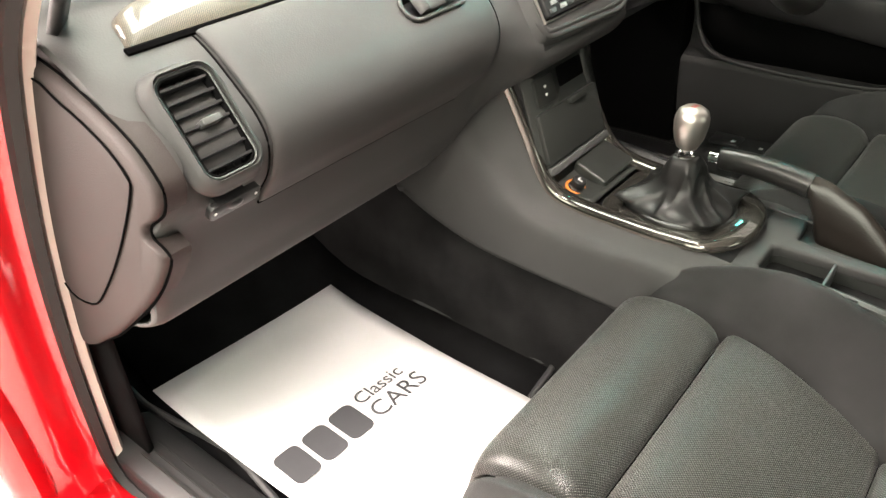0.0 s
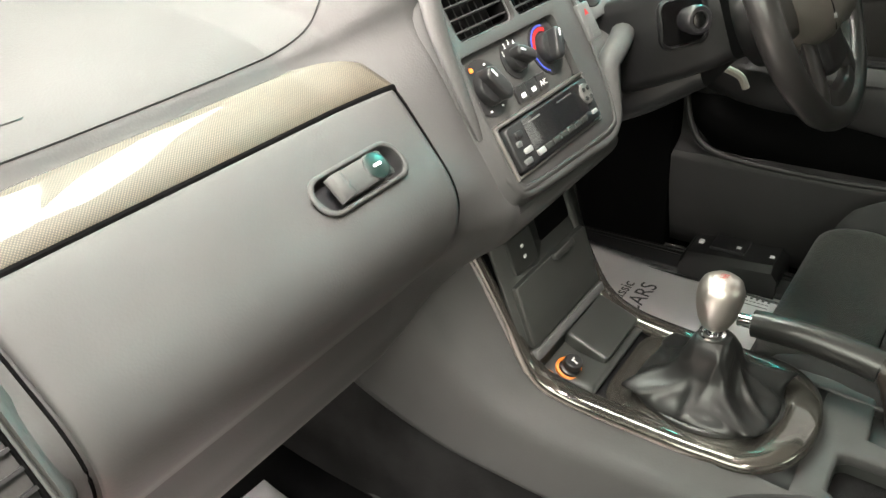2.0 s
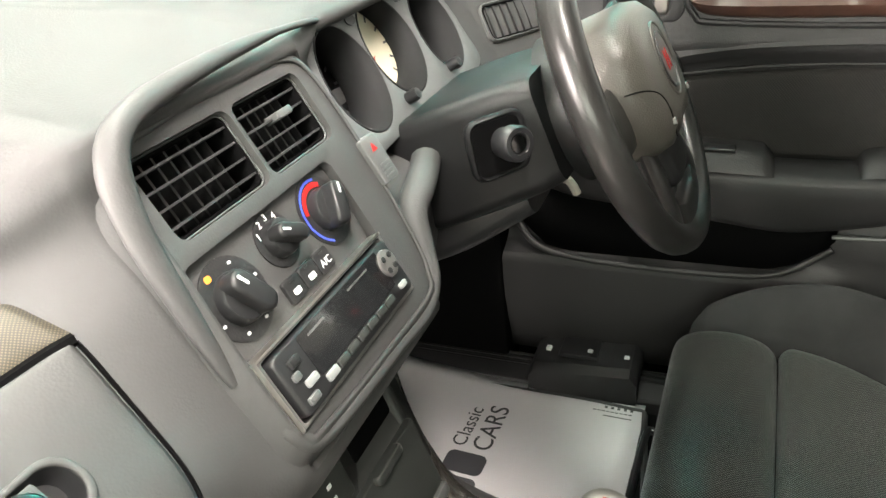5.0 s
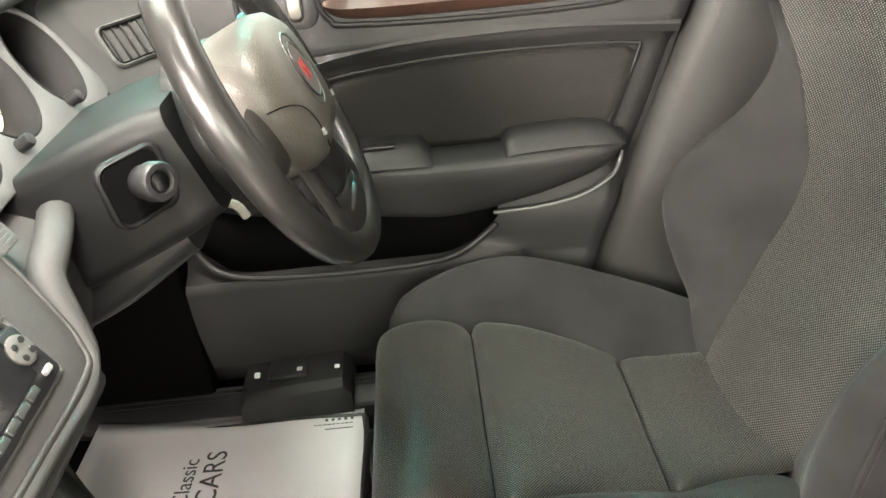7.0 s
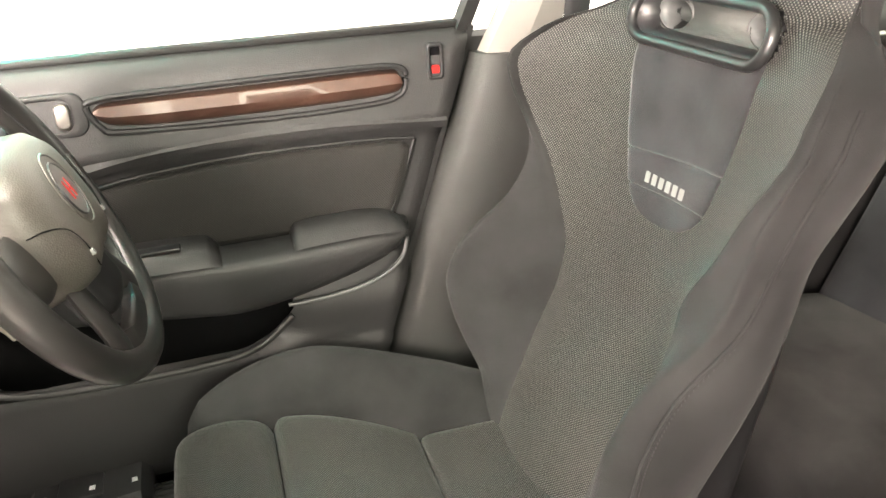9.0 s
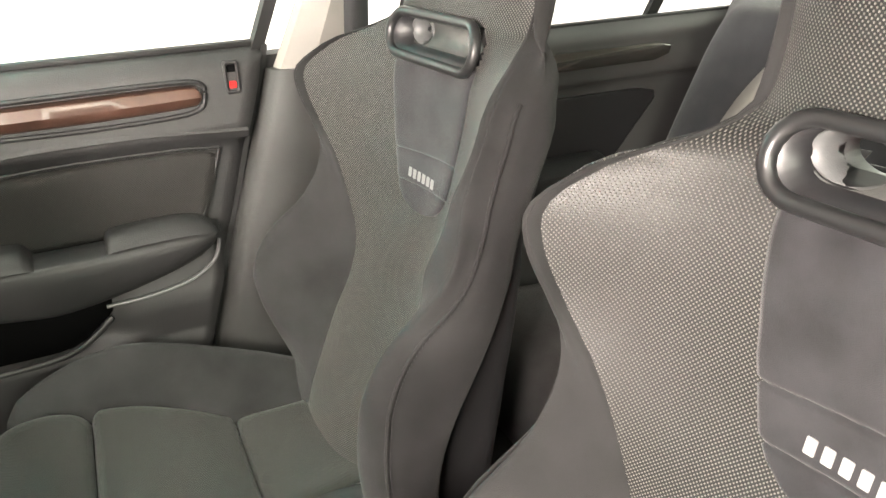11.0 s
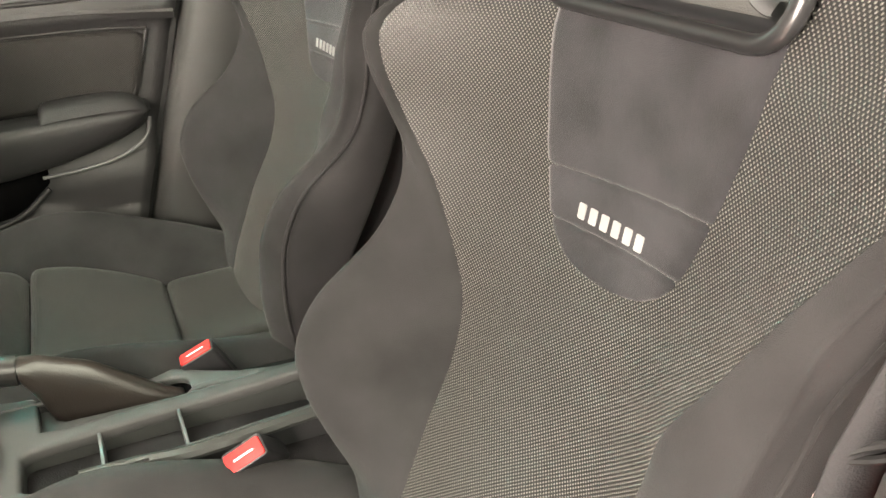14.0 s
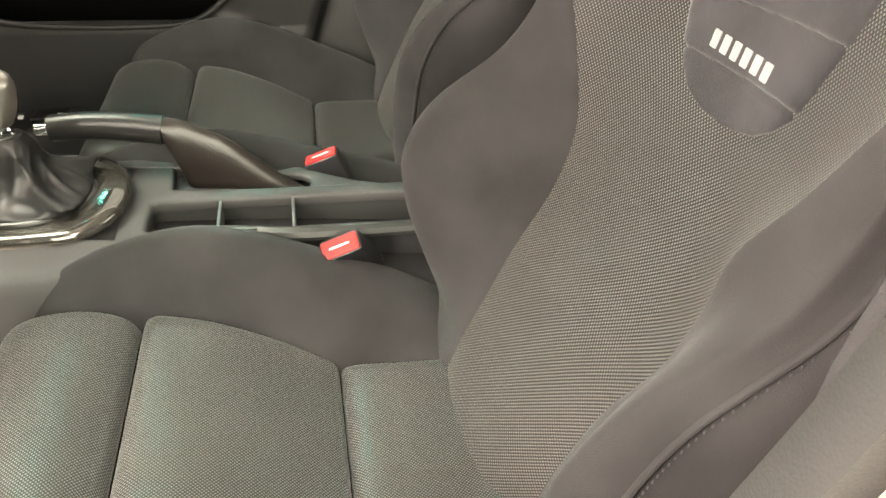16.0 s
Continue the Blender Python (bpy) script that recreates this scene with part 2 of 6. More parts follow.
def grid(rows, keep=None, wrap=False):
    """A sheet through rows of points, with a UV map in metres."""
    bm = bmesh.new()
    uvl = bm.loops.layers.uv.new("UVMap")
    nr, nc = len(rows), len(rows[0])
    vs = [[bm.verts.new(p) for p in r] for r in rows]
    P = np.array([[list(p) for p in r] for r in rows], float)
    du = np.linalg.norm(np.diff(P, axis=1), axis=2)
    U = np.concatenate([np.zeros((nr, 1)), np.cumsum(du, axis=1)], axis=1)
    U -= U[:, [nc // 2]]
    dv = np.linalg.norm(np.diff(P, axis=0), axis=2)
    V = np.concatenate([np.zeros((1, nc)), np.cumsum(dv, axis=0)], axis=0)
    V = np.repeat(V[:, [nc // 2]], nc, axis=1)
    for i in range(nr - 1):
        for j in range(nc - 1):
            if keep and not keep(P[i:i + 2, j:j + 2].mean(axis=(0, 1))):
                continue
            f = bm.faces.new((vs[i][j], vs[i][j + 1], vs[i + 1][j + 1], vs[i + 1][j]))
            for lp, (a, b) in zip(f.loops, ((i, j), (i, j + 1), (i + 1, j + 1), (i + 1, j))):
                lp[uvl].uv = (U[a, b], V[a, b])
    loose = [v for v in bm.verts if not v.link_faces]
    bmesh.ops.delete(bm, geom=loose, context="VERTS")
    return bm


def loft(sections, closed=True, caps=True):
    """A skin over sections of equal length."""
    bm = bmesh.new()
    vs = [[bm.verts.new(p) for p in s] for s in sections]
    n = len(vs[0])
    for a, b in zip(vs, vs[1:]):
        for j in range(n if closed else n - 1):
            k = (j + 1) % n
            bm.faces.new((a[j], a[k], b[k], b[j]))
    if caps and closed:
        bm.faces.new(vs[0][::-1])
        bm.faces.new(vs[-1])
    return bm


def tube(path, radius, n=12, flat=1.0, up=(0, 0, 1), closed=False):
    """A tube along path; radius is a number or a function of 0..1; flat squeezes it along up."""
    secs = []
    k = len(path)
    for i, p in enumerate(path):
        p = Vector(p)
        a = Vector(path[(i - 1) % k] if closed else path[max(i - 1, 0)])
        b = Vector(path[(i + 1) % k] if closed else path[min(i + 1, k - 1)])
        d = (b - a).normalized()
        s = d.cross(Vector(up)).normalized()
        u = s.cross(d)
        r = radius(i / (k - 1)) if callable(radius) else radius
        secs.append([p + s * (r * math.cos(q)) + u * (r * flat * math.sin(q)) for q in (2 * math.pi * j / n for j in range(n))])
    if closed:
        bm = loft(secs + [secs[0]], True, False)
        bmesh.ops.remove_doubles(bm, verts=bm.verts, dist=1e-6)
        return bm
    return loft(secs)


def spin(profile, m, n=28, caps=True):
    """A turned shape: profile of (radius, height) round the z axis of m."""
    return loft([[m @ Vector((max(r, 1e-4) * math.cos(a), max(r, 1e-4) * math.sin(a), h)) for a in (2 * math.pi * j / n for j in range(n))] for r, h in profile], True, caps)


def rrect(cx, cy, w, h, r, n=5):
    out = []
    r = min(r, w / 2 - 1e-5, h / 2 - 1e-5)
    for sx, sy, a0 in ((1, 1, 0), (-1, 1, 90), (-1, -1, 180), (1, -1, 270)):
        for j in range(n + 1):
            a = radians(a0 + 90 * j / n)
            out.append((cx + sx * (w / 2 - r) + r * math.cos(a), cy + sy * (h / 2 - r) + r * math.sin(a)))
    return out


def oval(cx, cy, a, b, n=32):
    return [(cx + a * math.cos(2 * math.pi * j / n), cy + b * math.sin(2 * math.pi * j / n)) for j in range(n)]


def prism(outline, h0, h1, m, round_top=0.0):
    """An outline raised from h0 to h1 along the z axis of m, with its top edge rounded off."""
    c = np.mean(np.array(outline), axis=0)
    secs = [[m @ Vector((x, y, h0)) for x, y in outline]]
    if round_top:
        size = max(1e-4, float(np.min(np.linalg.norm(np.array(outline) - c, axis=1))))
        for k in range(4):
            a = math.pi / 2 * k / 3
            s = 1 - round_top * (1 - math.cos(a)) / size
            secs.append([m @ Vector((c[0] + (x - c[0]) * s, c[1] + (y - c[1]) * s, h1 - round_top * (1 - math.sin(a)))) for x, y in outline])
    else:
        secs.append([m @ Vector((x, y, h1)) for x, y in outline])
    return loft(secs)


def plate(outline, holes, m):
    """A flat sheet with holes, in the xy plane of m."""
    bm = bmesh.new()
    edges = []
    for lp in [outline, *holes]:
        vs = [bm.verts.new(m @ Vector((x, y, 0))) for x, y in lp]
        edges += [bm.edges.new((vs[i], vs[(i + 1) % len(vs)])) for i in range(len(vs))]
    bmesh.ops.triangle_fill(bm, use_beauty=True, use_dissolve=False, edges=edges)
    n = m.to_3x3() @ Vector((0, 0, 1))
    for f in bm.faces:
        f.normal_update()
        if f.normal.dot(n) < 0:
            f.normal_flip()
    return bm


def box(x0, x1, y0, y1, z0, z1, r=0.0, seg=2):
    bm = bmesh.new()
    bmesh.ops.create_cube(bm, size=1, matrix=Matrix.Translation(((x0 + x1) / 2, (y0 + y1) / 2, (z0 + z1) / 2)) @ Matrix.Diagonal((x1 - x0, y1 - y0, z1 - z0, 1)))
    if r:
        bmesh.ops.bevel(bm, geom=bm.edges[:], offset=r, segments=seg, profile=0.5, affect="EDGES")
    return bm


def join(*bms):
    """Several pieces of one part in one bmesh."""
    out = bms[0]
    for b in bms[1:]:
        me = bpy.data.meshes.new("piece")
        b.to_mesh(me)
        b.free()
        out.from_mesh(me)
        bpy.data.meshes.remove(me)
    return out


def lettering(name, text, size, m, material, parent, align="CENTER"):
    cu = bpy.data.curves.new(name, "FONT")
    cu.body, cu.size, cu.align_x, cu.align_y, cu.extrude = text, size, align, "CENTER", 0.0002
    cu.materials.append(material)
    ob = new(name, cu)
    attach(ob, parent)
    ob.matrix_basis = m
    return ob


def axes(o, u, v):
    """A frame at o with x along u and y along v."""
    u, v = Vector(u).normalized(), Vector(v).normalized()
    w = u.cross(v).normalized()
    v = w.cross(u)
    return Matrix(((u.x, v.x, w.x, o[0]), (u.y, v.y, w.y, o[1]), (u.z, v.z, w.z, o[2]), (0, 0, 0, 1)))


# ---- the setting: showroom ground and car shell ----
# floor stays out of view, kept pale to bounce light into the doorway
tagged(part("ground", box(-30, 30, -30, 30, -0.1, 0.0), CONCRETE, None), "unseen pale grey showroom floor that bounces light into the car", "floor", kind="structure")

GLOW = bpy.data.materials.new("bright_daylight")
_nt, _b = nodes_of(GLOW)
_b.inputs["Base Color"].default_value = (0.8, 0.8, 0.78, 1)
_b.inputs["Emission Color"].default_value = (1.0, 0.97, 0.92, 1)
_b.inputs["Emission Strength"].default_value = 0.9
tagged(part("backdrop", box(4.0, 4.1, -9, 9, 0.0, 5.0), GLOW, None), "bright white daylight outside the driver's windows", "backdrop", kind="structure")

floor = tagged(part("floor", grid([[(x, y, z) for x in np.linspace(-0.72, 0.74, 12)] for y, z in crom([(-1.3, 0.30), (-0.6, 0.27), (0.0, 0.262), (0.8, 0.262), (1.0, 0.265), (1.25, 0.283), (1.45, 0.40), (1.6, 0.62), (1.62, 0.95)], 5)]), CARPET, None, thick=0.02), "black carpet covering the car floor and footwells", "floor", kind="structure")

# the raised tunnel between the footwells
tunnel_pts = [(-0.175, 0.25), (-0.165, 0.36), (-0.145, 0.45), (-0.10, 0.49), (0.0, 0.495), (0.10, 0.49), (0.145, 0.45), (0.165, 0.36), (0.175, 0.25)]
def tunnel_scale(y):
    return table([(-0.9, 0.8, 0.55), (0.2, 0.92, 0.9), (0.7, 0.90, 1.0), (1.0, 0.88, 1.12), (1.25, 0.92, 1.25), (1.6, 1.2, 1.4)], y)
tagged(part("tunnel", grid([[(x * tunnel_scale(y)[1], y, 0.25 + (z - 0.25) * tunnel_scale(y)[2]) for x, z in crom(tunnel_pts, 4)] for y in np.linspace(-0.9, 1.58, 40)]), CARPET_LIT, None, thick=-0.012), "black carpeted transmission tunnel under the console", "tunnel", kind="structure")

# sills
for side in (-1, 1):
    sill = tagged(part("sill", loft([[(side * x, y, z) for x, z in ((0.62, 0.20), (0.635, 0.285), (0.66, 0.30), (0.70, 0.297), (0.725, 0.28), (0.73, 0.20))] for y in np.linspace(-0.9, 1.24, 24)]), DASH_DARK, None, bevel=0.004), "black plastic scuff plate along the door opening", "sill", kind="structure")
    for k in range(3):
        part("rib", box(side * (0.672 + 0.014 * k) - 0.002, side * (0.672 + 0.014 * k) + 0.002, -0.2, 1.16, 0.296, 0.3005), RUBBER, sill)

# kick panel ahead of the open passenger door, and the red body round the opening
jamb_line = crom([(0.90, 1.06), (1.00, 0.965), (1.06, 0.87), (1.135, 0.70), (1.185, 0.52), (1.205, 0.36), (1.20, 0.262), (1.10, 0.235), (0.6, 0.225), (-0.1, 0.225)], 6)
red_sec = [(-0.735, 0.012), (-0.75, 0.02), (-0.79, 0.02), (-0.83, 0.05), (-0.84, 0.10)]
def jamb_loft(prof):
    secs = []
    for i, (y, z) in enumerate(jamb_line):
        a, b = jamb_line[max(i - 1, 0)], jamb_line[min(i + 1, len(jamb_line) - 1)]
        d = Vector((b[0] - a[0], b[1] - a[1])).normalized()
        n = Vector((-d.y, d.x))
        secs.append([(x, y + n.x * o, z + n.y * o) for x, o in prof])
    return secs
body = thing("car_body", (-0.76, 1.2, 0.1), "glossy red painted car body round the open passenger doorway", "car body", kind="structure")
part("door_jamb", grid(jamb_loft(crom(red_sec, 5))), RED, body, thick=0.003)
part("door_seal", loft(jamb_loft([(-0.738, -0.006), (-0.728, -0.012), (-0.722, 0.002), (-0.728, 0.012), (-0.738, 0.010)])), RUBBER, body, "black rubber door seal")
part("seal_lip", loft(jamb_loft([(-0.722, -0.008), (-0.712, -0.012), (-0.706, -0.004), (-0.712, 0.006), (-0.722, 0.006)])), BEIGE, body, "pale rubber lip of the door seal")
part("sill_panel", grid([[(x, y, z) for y in np.linspace(-1.4, 1.22, 8)] for x, z in crom([(-0.735, 0.245), (-0.79, 0.24), (-0.84, 0.20), (-0.85, 0.12)], 4)]), RED, body, thick=0.003)
part("fender", box(-0.86, -0.80, 1.22, 2.0, 0.12, 1.0, 0.03, 3), RED, body)
tagged(part("kick_panel", grid([[(-0.695 + 0.02 * t, y + 0.02 * t, z) for t in (0, 0.5, 1)] for y, z in jamb_line[4:36]]), DASH_DARK, None, thick=0.01), "black plastic kick panel beside the passenger footwell", "trim", kind="structure")
tagged(part("kick_wall", grid([[(-0.685, y, z) for y in (1.15, 1.3, 1.6)] for z in (0.2, 0.5, 0.72, 0.9)]), CARPET, None, thick=0.01), "dark side wall of the passenger footwell", "trim", kind="structure")

# roof, pillars, glass
# roof is never in view, added to keep overhead light off the cabin
roof_rows = [[(x, y, 1.40 - 0.05 * (x / 0.62) ** 2 - 0.03 * ((y - 0.0) / 0.9) ** 2) for x in np.linspace(-0.60, 0.60, 9)] for y in np.linspace(-1.15, 0.62, 12)]
tagged(part("ceiling", grid(roof_rows), HEADLINE, None, thick=-0.03), "pale headlining under the unseen roof that shades the cabin", "ceiling", kind="structure")
for side in (-1, 1):
    tagged(part("a_pillar", tube(crom([(side * 0.60, 0.60, 1.37), (side * 0.66, 0.95, 1.20), (side * 0.72, 1.30, 1.03)], 5), 0.035, 10), TRIM_GREY, None), "grey trimmed windscreen pillar", "pillar", kind="structure")
tagged(part("windscreen", grid([[(x, y + 0.08 * (1 - (x / 0.7) ** 2), z) for x in np.linspace(-w, w, 9)] for y, z, w in ((1.42, 1.04, 0.72), (1.05, 1.21, 0.66), (0.62, 1.38, 0.58))]), GLASS, None, thick=0.004), "clear curved windscreen above the dashboard", "window", kind="structure").visible_shadow = False

# the driver's side B-pillar: lower trim, upper trim
def pillar_b(side):
    base = thing("b_pillar", (side * 0.72, 0.15, 0.3), "grey plastic trimmed pillar between front and rear door", "pillar", kind="structure")
    low = crom([(0.30, 0.345, 0.10), (0.475, 0.280, 0.06), (0.70, 0.210, 0.02), (0.85, 0.158, -0.005), (0.97, 0.118, -0.02)], 4)
    part("lower_trim", loft([[(side * 0.735, f, z), (side * 0.705, f - 0.006, z), (side * 0.69, f - 0.03, z), (side * 0.685, (f + b) / 2, z), (side * 0.70, b, z), (side * 0.74, b, z)] for z, f, b in low]), PILLAR, base, sharp=60)
    up = crom([(0.968, 0.105, -0.012), (1.10, 0.055, -0.04), (1.25, 0.0, -0.07), (1.38, -0.05, -0.10)], 3)
    part("upper_trim", loft([[(side * (0.735 - 0.30 * (z - 0.97)), f, z), (side * (0.705 - 0.30 * (z - 0.97)), f - 0.005, z), (side * (0.69 - 0.3 * (z - 0.97)), (f + b) / 2, z), (side * (0.705 - 0.3 * (z - 0.97)), b, z), (side * (0.74 - 0.3 * (z - 0.97)), b, z)] for z, f, b in up]), TRIM_GREY, base, "pale upper pillar cover", sharp=25)
    return base
pillar_b(1)
pb = pillar_b(-1)
part("door_frame_edge", loft([[(-0.735, f - 0.03, z), (-0.745, f - 0.018, z), (-0.775, f - 0.018, z), (-0.79, f - 0.06, z), (-0.74, f - 0.09, z)] for z, f in crom([(0.24, 0.375), (0.475, 0.285), (0.70, 0.215), (0.85, 0.163), (1.0, 0.11), (1.35, -0.03)], 4)]), BEIGE, pb, "pale painted edge of the pillar")


# ---- driver's door ----
door = thing("door_1", (0.74, 0.6, 0.35), "closed driver's door with dark grey plastic card and cloth insert", "car door", kind="structure")
def card_x(y, z):
    """The inner face of the door card."""
    t = table([(0.30, 0.725), (0.40, 0.700), (0.50, 0.695), (0.52, 0.700), (0.535, 0.735), (0.60, 0.740), (0.64, 0.730), (0.70, 0.728), (0.84, 0.728), (0.855, 0.722), (0.875, 0.706), (0.90, 0.708), (0.94, 0.712), (0.98, 0.716), (1.0, 0.728), (1.012, 0.75)], z)[1]
    return t
def rear_edge(z):
    return table([(0.30, 0.350), (0.475, 0.290), (0.70, 0.218), (0.865, 0.166), (0.982, 0.127), (1.02, 0.115)], z)[1]
rows = []
for z in np.concatenate([np.linspace(0.30, 0.50, 6), np.linspace(0.51, 0.56, 6), np.linspace(0.60, 0.82, 6), np.linspace(0.84, 0.92, 9), np.linspace(0.94, 1.012, 8)]):
    e = rear_edge(z)
    r = []
    for t in np.linspace(0, 1, 40):
        y = e + 0.003 + (1.16 - e) * t
        x = card_x(y, z)
        # the map pocket opening fades out towards the rear
        if 0.50 < z < 0.64:
            k = min(1, max(0, (y - 0.40) / 0.16))
            x = 0.702 * (1 - k) + x * k
        r.append((x, y, z))
    rows.append(r)
card = part("door_card", grid(rows), DOORP, door, thick=0.02, offset=1)
part("door_edge", loft([[(0.728, rear_edge(z) + 0.004, z), (0.728, rear_edge(z) - 0.006, z), (0.80, rear_edge(z) - 0.006, z), (0.80, rear_edge(z) + 0.004, z)] for z in np.linspace(0.30, 1.01, 12)]), RUBBER, door)

MX = Matrix(((0, 0, -1, 0.722), (1, 0, 0, 0), (0, 1, 0, 0), (0, 0, 0, 1)))  # (y, z, inwards)
def insert_top(y):
    return table([(0.22, 0.842), (0.35, 0.846), (0.50, 0.846), (0.62, 0.838), (0.72, 0.822), (0.85, 0.78), (1.0, 0.72)], y)[1]
ins_rows = []
for s in np.linspace(0, 1, 14):
    r = []
    for t in np.linspace(0, 1, 40):
        z0 = 0.712
        y0 = 0.262 - 0.04 * s
        y = y0 + (0.98 - y0) * t
        zt = insert_top(y)
        corner = 0.012 * max(0, 1 - (y - y0) / 0.025) ** 2
        r.append((0.724 - 0.004 * math.sin(math.pi * min(1, s * 1.0)) ** 0.5 if 0 < s < 1 else 0.727, y, z0 + (zt - corner - z0) * s))
    ins_rows.append(r)
part("cloth_insert", grid(ins_rows), INSERT, door, "dark woven cloth insert", thick=0.006, offset=1)
part("insert_seam", tube(crom([(0.724, 0.265, 0.725), (0.724, 0.224, 0.83), (0.724, 0.235, 0.846), (0.724, 0.35, 0.852), (0.724, 0.50, 0.852), (0.724, 0.62, 0.844), (0.724, 0.72, 0.828), (0.724, 0.85, 0.787), (0.724, 1.0, 0.727)], 5), 0.0035, 8), DASH_DARK, door)
ledge = crom([(0.168, 0.872, 0.0), (0.35, 0.884, 1), (0.55, 0.882, 1), (0.68, 0.868, 1), (0.80, 0.835, 1), (1.0, 0.76, 1)], 6)
part("ledge", loft([[(0.73, y, z - 0.016), (0.712, y, z - 0.013), (0.704, y, z), (0.708, y, z + 0.012), (0.73, y, z + 0.02)] for y, z, q in ledge]), DOORP, door, "rounded ledge above the cloth insert")

# armrest with pull cup and switch pod
arm_sec = [(y, zt, zb, xi) for y, zt, zb, xi in crom([(0.243, 0.712, 0.690, 0.700), (0.262, 0.716, 0.672, 0.668), (0.32, 0.716, 0.650, 0.655), (0.42, 0.712, 0.625, 0.652), (0.52, 0.710, 0.610, 0.652), (0.60, 0.712, 0.615, 0.655), (0.70, 0.714, 0.625, 0.662), (0.84, 0.716, 0.63, 0.680), (0.95, 0.716, 0.64, 0.72)], 5)]
part("armrest", loft([crom([(0.735, y, zt - 0.004), (xi + 0.02, y, zt), (xi, y, zt - 0.012), (xi + 0.008, y, zb + 0.02), (xi + 0.035, y, zb), (0.735, y, zb)], 3, True) for y, zt, zb, xi in arm_sec]), DOORP, door, "moulded grey armrest", sharp=60)
part("arm_pad", loft([[(0.728, y, zt + 0.024 * k), (0.700, y, zt + 0.026 * k), (0.672, y, zt + 0.018 * k), (0.660, y, zt + 0.002), (0.728, y, zt - 0.006)] for y, zt, k in crom([(0.252, 0.710, 0.1), (0.275, 0.712, 0.75), (0.32, 0.714, 1.0), (0.40, 0.712, 1.0), (0.428, 0.710, 0.85), (0.436, 0.708, 0.2)], 4)]), DOORP, door, "padded rear of the armrest", sharp=60)
pod = part("switch_pod", loft([[(0.728, y, zt + 0.028 * k), (0.690, y, zt + 0.028 * k), (0.664, y, zt + 0.020 * k), (0.656, y, zt), (0.728, y, zt - 0.006)] for y, zt, k in crom([(0.545, 0.708, 0.15), (0.555, 0.709, 0.7), (0.575, 0.710, 1.0), (0.68, 0.713, 1.0), (0.80, 0.715, 1.0), (0.84, 0.716, 0.3)], 4)]), DOORP, door, "raised window switch pod", sharp=60)
part("switch", box(0.672, 0.694, 0.60, 0.665, 0.736, 0.742, 0.002), BLACK, pod)
part("switch", box(0.672, 0.694, 0.68, 0.74, 0.737, 0.743, 0.002), BLACK, pod)
part("pull_line", tube(crom([(0.700, 0.248, 0.685), (0.693, 0.262, 0.650), (0.688, 0.31, 0.622), (0.688, 0.38, 0.608), (0.692, 0.455, 0.603)], 6), 0.0035, 8), FASCIA, door, "pale grip line under the armrest")
part("pocket_lip", tube(crom([(0.706, 0.45, 0.575), (0.700, 0.52, 0.528), (0.698, 0.62, 0.517), (0.697, 0.80, 0.520), (0.700, 0.90, 0.535), (0.706, 0.94, 0.58), (0.712, 0.96, 0.66)], 6), 0.006, 10), DOORP, door, "lip of the map pocket")

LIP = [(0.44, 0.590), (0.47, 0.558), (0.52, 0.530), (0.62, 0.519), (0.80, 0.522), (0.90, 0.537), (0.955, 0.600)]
# black sheet over the card imitates the shade inside the pocket
part("pocket_shade_sheet", grid([[(0.716, y, table(LIP, y)[1] + (0.640 - table(LIP, y)[1]) * t) for y in np.linspace(0.445, 0.95, 20)] for t in (0, 0.5, 1)]), VOID, door, "near-black sheet standing in for shade in the map pocket", thick=0.003)

# decor strip
trim = []
for y, zt, zb in crom([(0.238, 0.942, 0.938), (0.242, 0.955, 0.926), (0.256, 0.961, 0.920), (0.32, 0.962, 0.916), (0.45, 0.961, 0.914), (0.58, 0.960, 0.915), (0.645, 0.959, 0.920), (0.668, 0.956, 0.930), (0.676, 0.950, 0.944)], 4):
    trim.append([(0.716, y, zb), (0.703, y, zb + 0.2 * (zt - zb)), (0.697, y, (zt + zb) / 2), (0.702, y, zt - 0.15 * (zt - zb)), (0.716, y, zt)])
# the brown is a reflection on the strip, put into its base colour
part("decor_strip", grid(trim), plain("reflected_brown_lacquer", (0.055, 0.027, 0.019), 0.35, metal=0.2, coat=0.35, vary=0.25, vary_size=0.04), door, "glossy lacquered decor strip, brown reflection in its colour", thick=0.004)
part("strip_surround", tube([(0.709, y, z) for y, z in crom([(0.232, 0.940), (0.242, 0.963), (0.32, 0.968), (0.58, 0.966), (0.67, 0.963), (0.684, 0.952), (0.67, 0.924), (0.64, 0.914), (0.45, 0.908), (0.30, 0.910), (0.245, 0.918)], 5, True)], 0.0045, 8, closed=True), DASH_DARK, door)
lock = part("lock_button_bezel", plate(rrect(0.182, 0.965, 0.026, 0.056, 0.006), [rrect(0.182, 0.965, 0.016, 0.044, 0.004)], MX @ Matrix.Translation((0, 0, 0.012))), DASH_DARK, door, thick=0.008)
part("lock_well", prism(rrect(0.182, 0.965, 0.016, 0.044, 0.004), 0.0, 0.007, MX), VOID, lock)
part("lock_slider", prism(rrect(0.182, 0.953, 0.012, 0.012, 0.002), 0.0, 0.0125, MX), REDPL, lock, "red lock marker")
handle = part("handle_bezel", plate(rrect(0.742, 0.945, 0.115, 0.062, 0.02), [rrect(0.748, 0.946, 0.088, 0.044, 0.014)], MX @ Matrix.Translation((0, 0, 0.013))), DASH_DARK, door, thick=0.01, bevel=0.002)
part("handle_well", prism(rrect(0.748, 0.946, 0.088, 0.044, 0.014), 0.0, 0.007, MX), BLACK, handle)
part("handle_lever", prism(rrect(0.716, 0.944, 0.020, 0.036, 0.008), 0.004, 0.017, MX, 0.004), ALLOY, handle, "silver inner door handle")
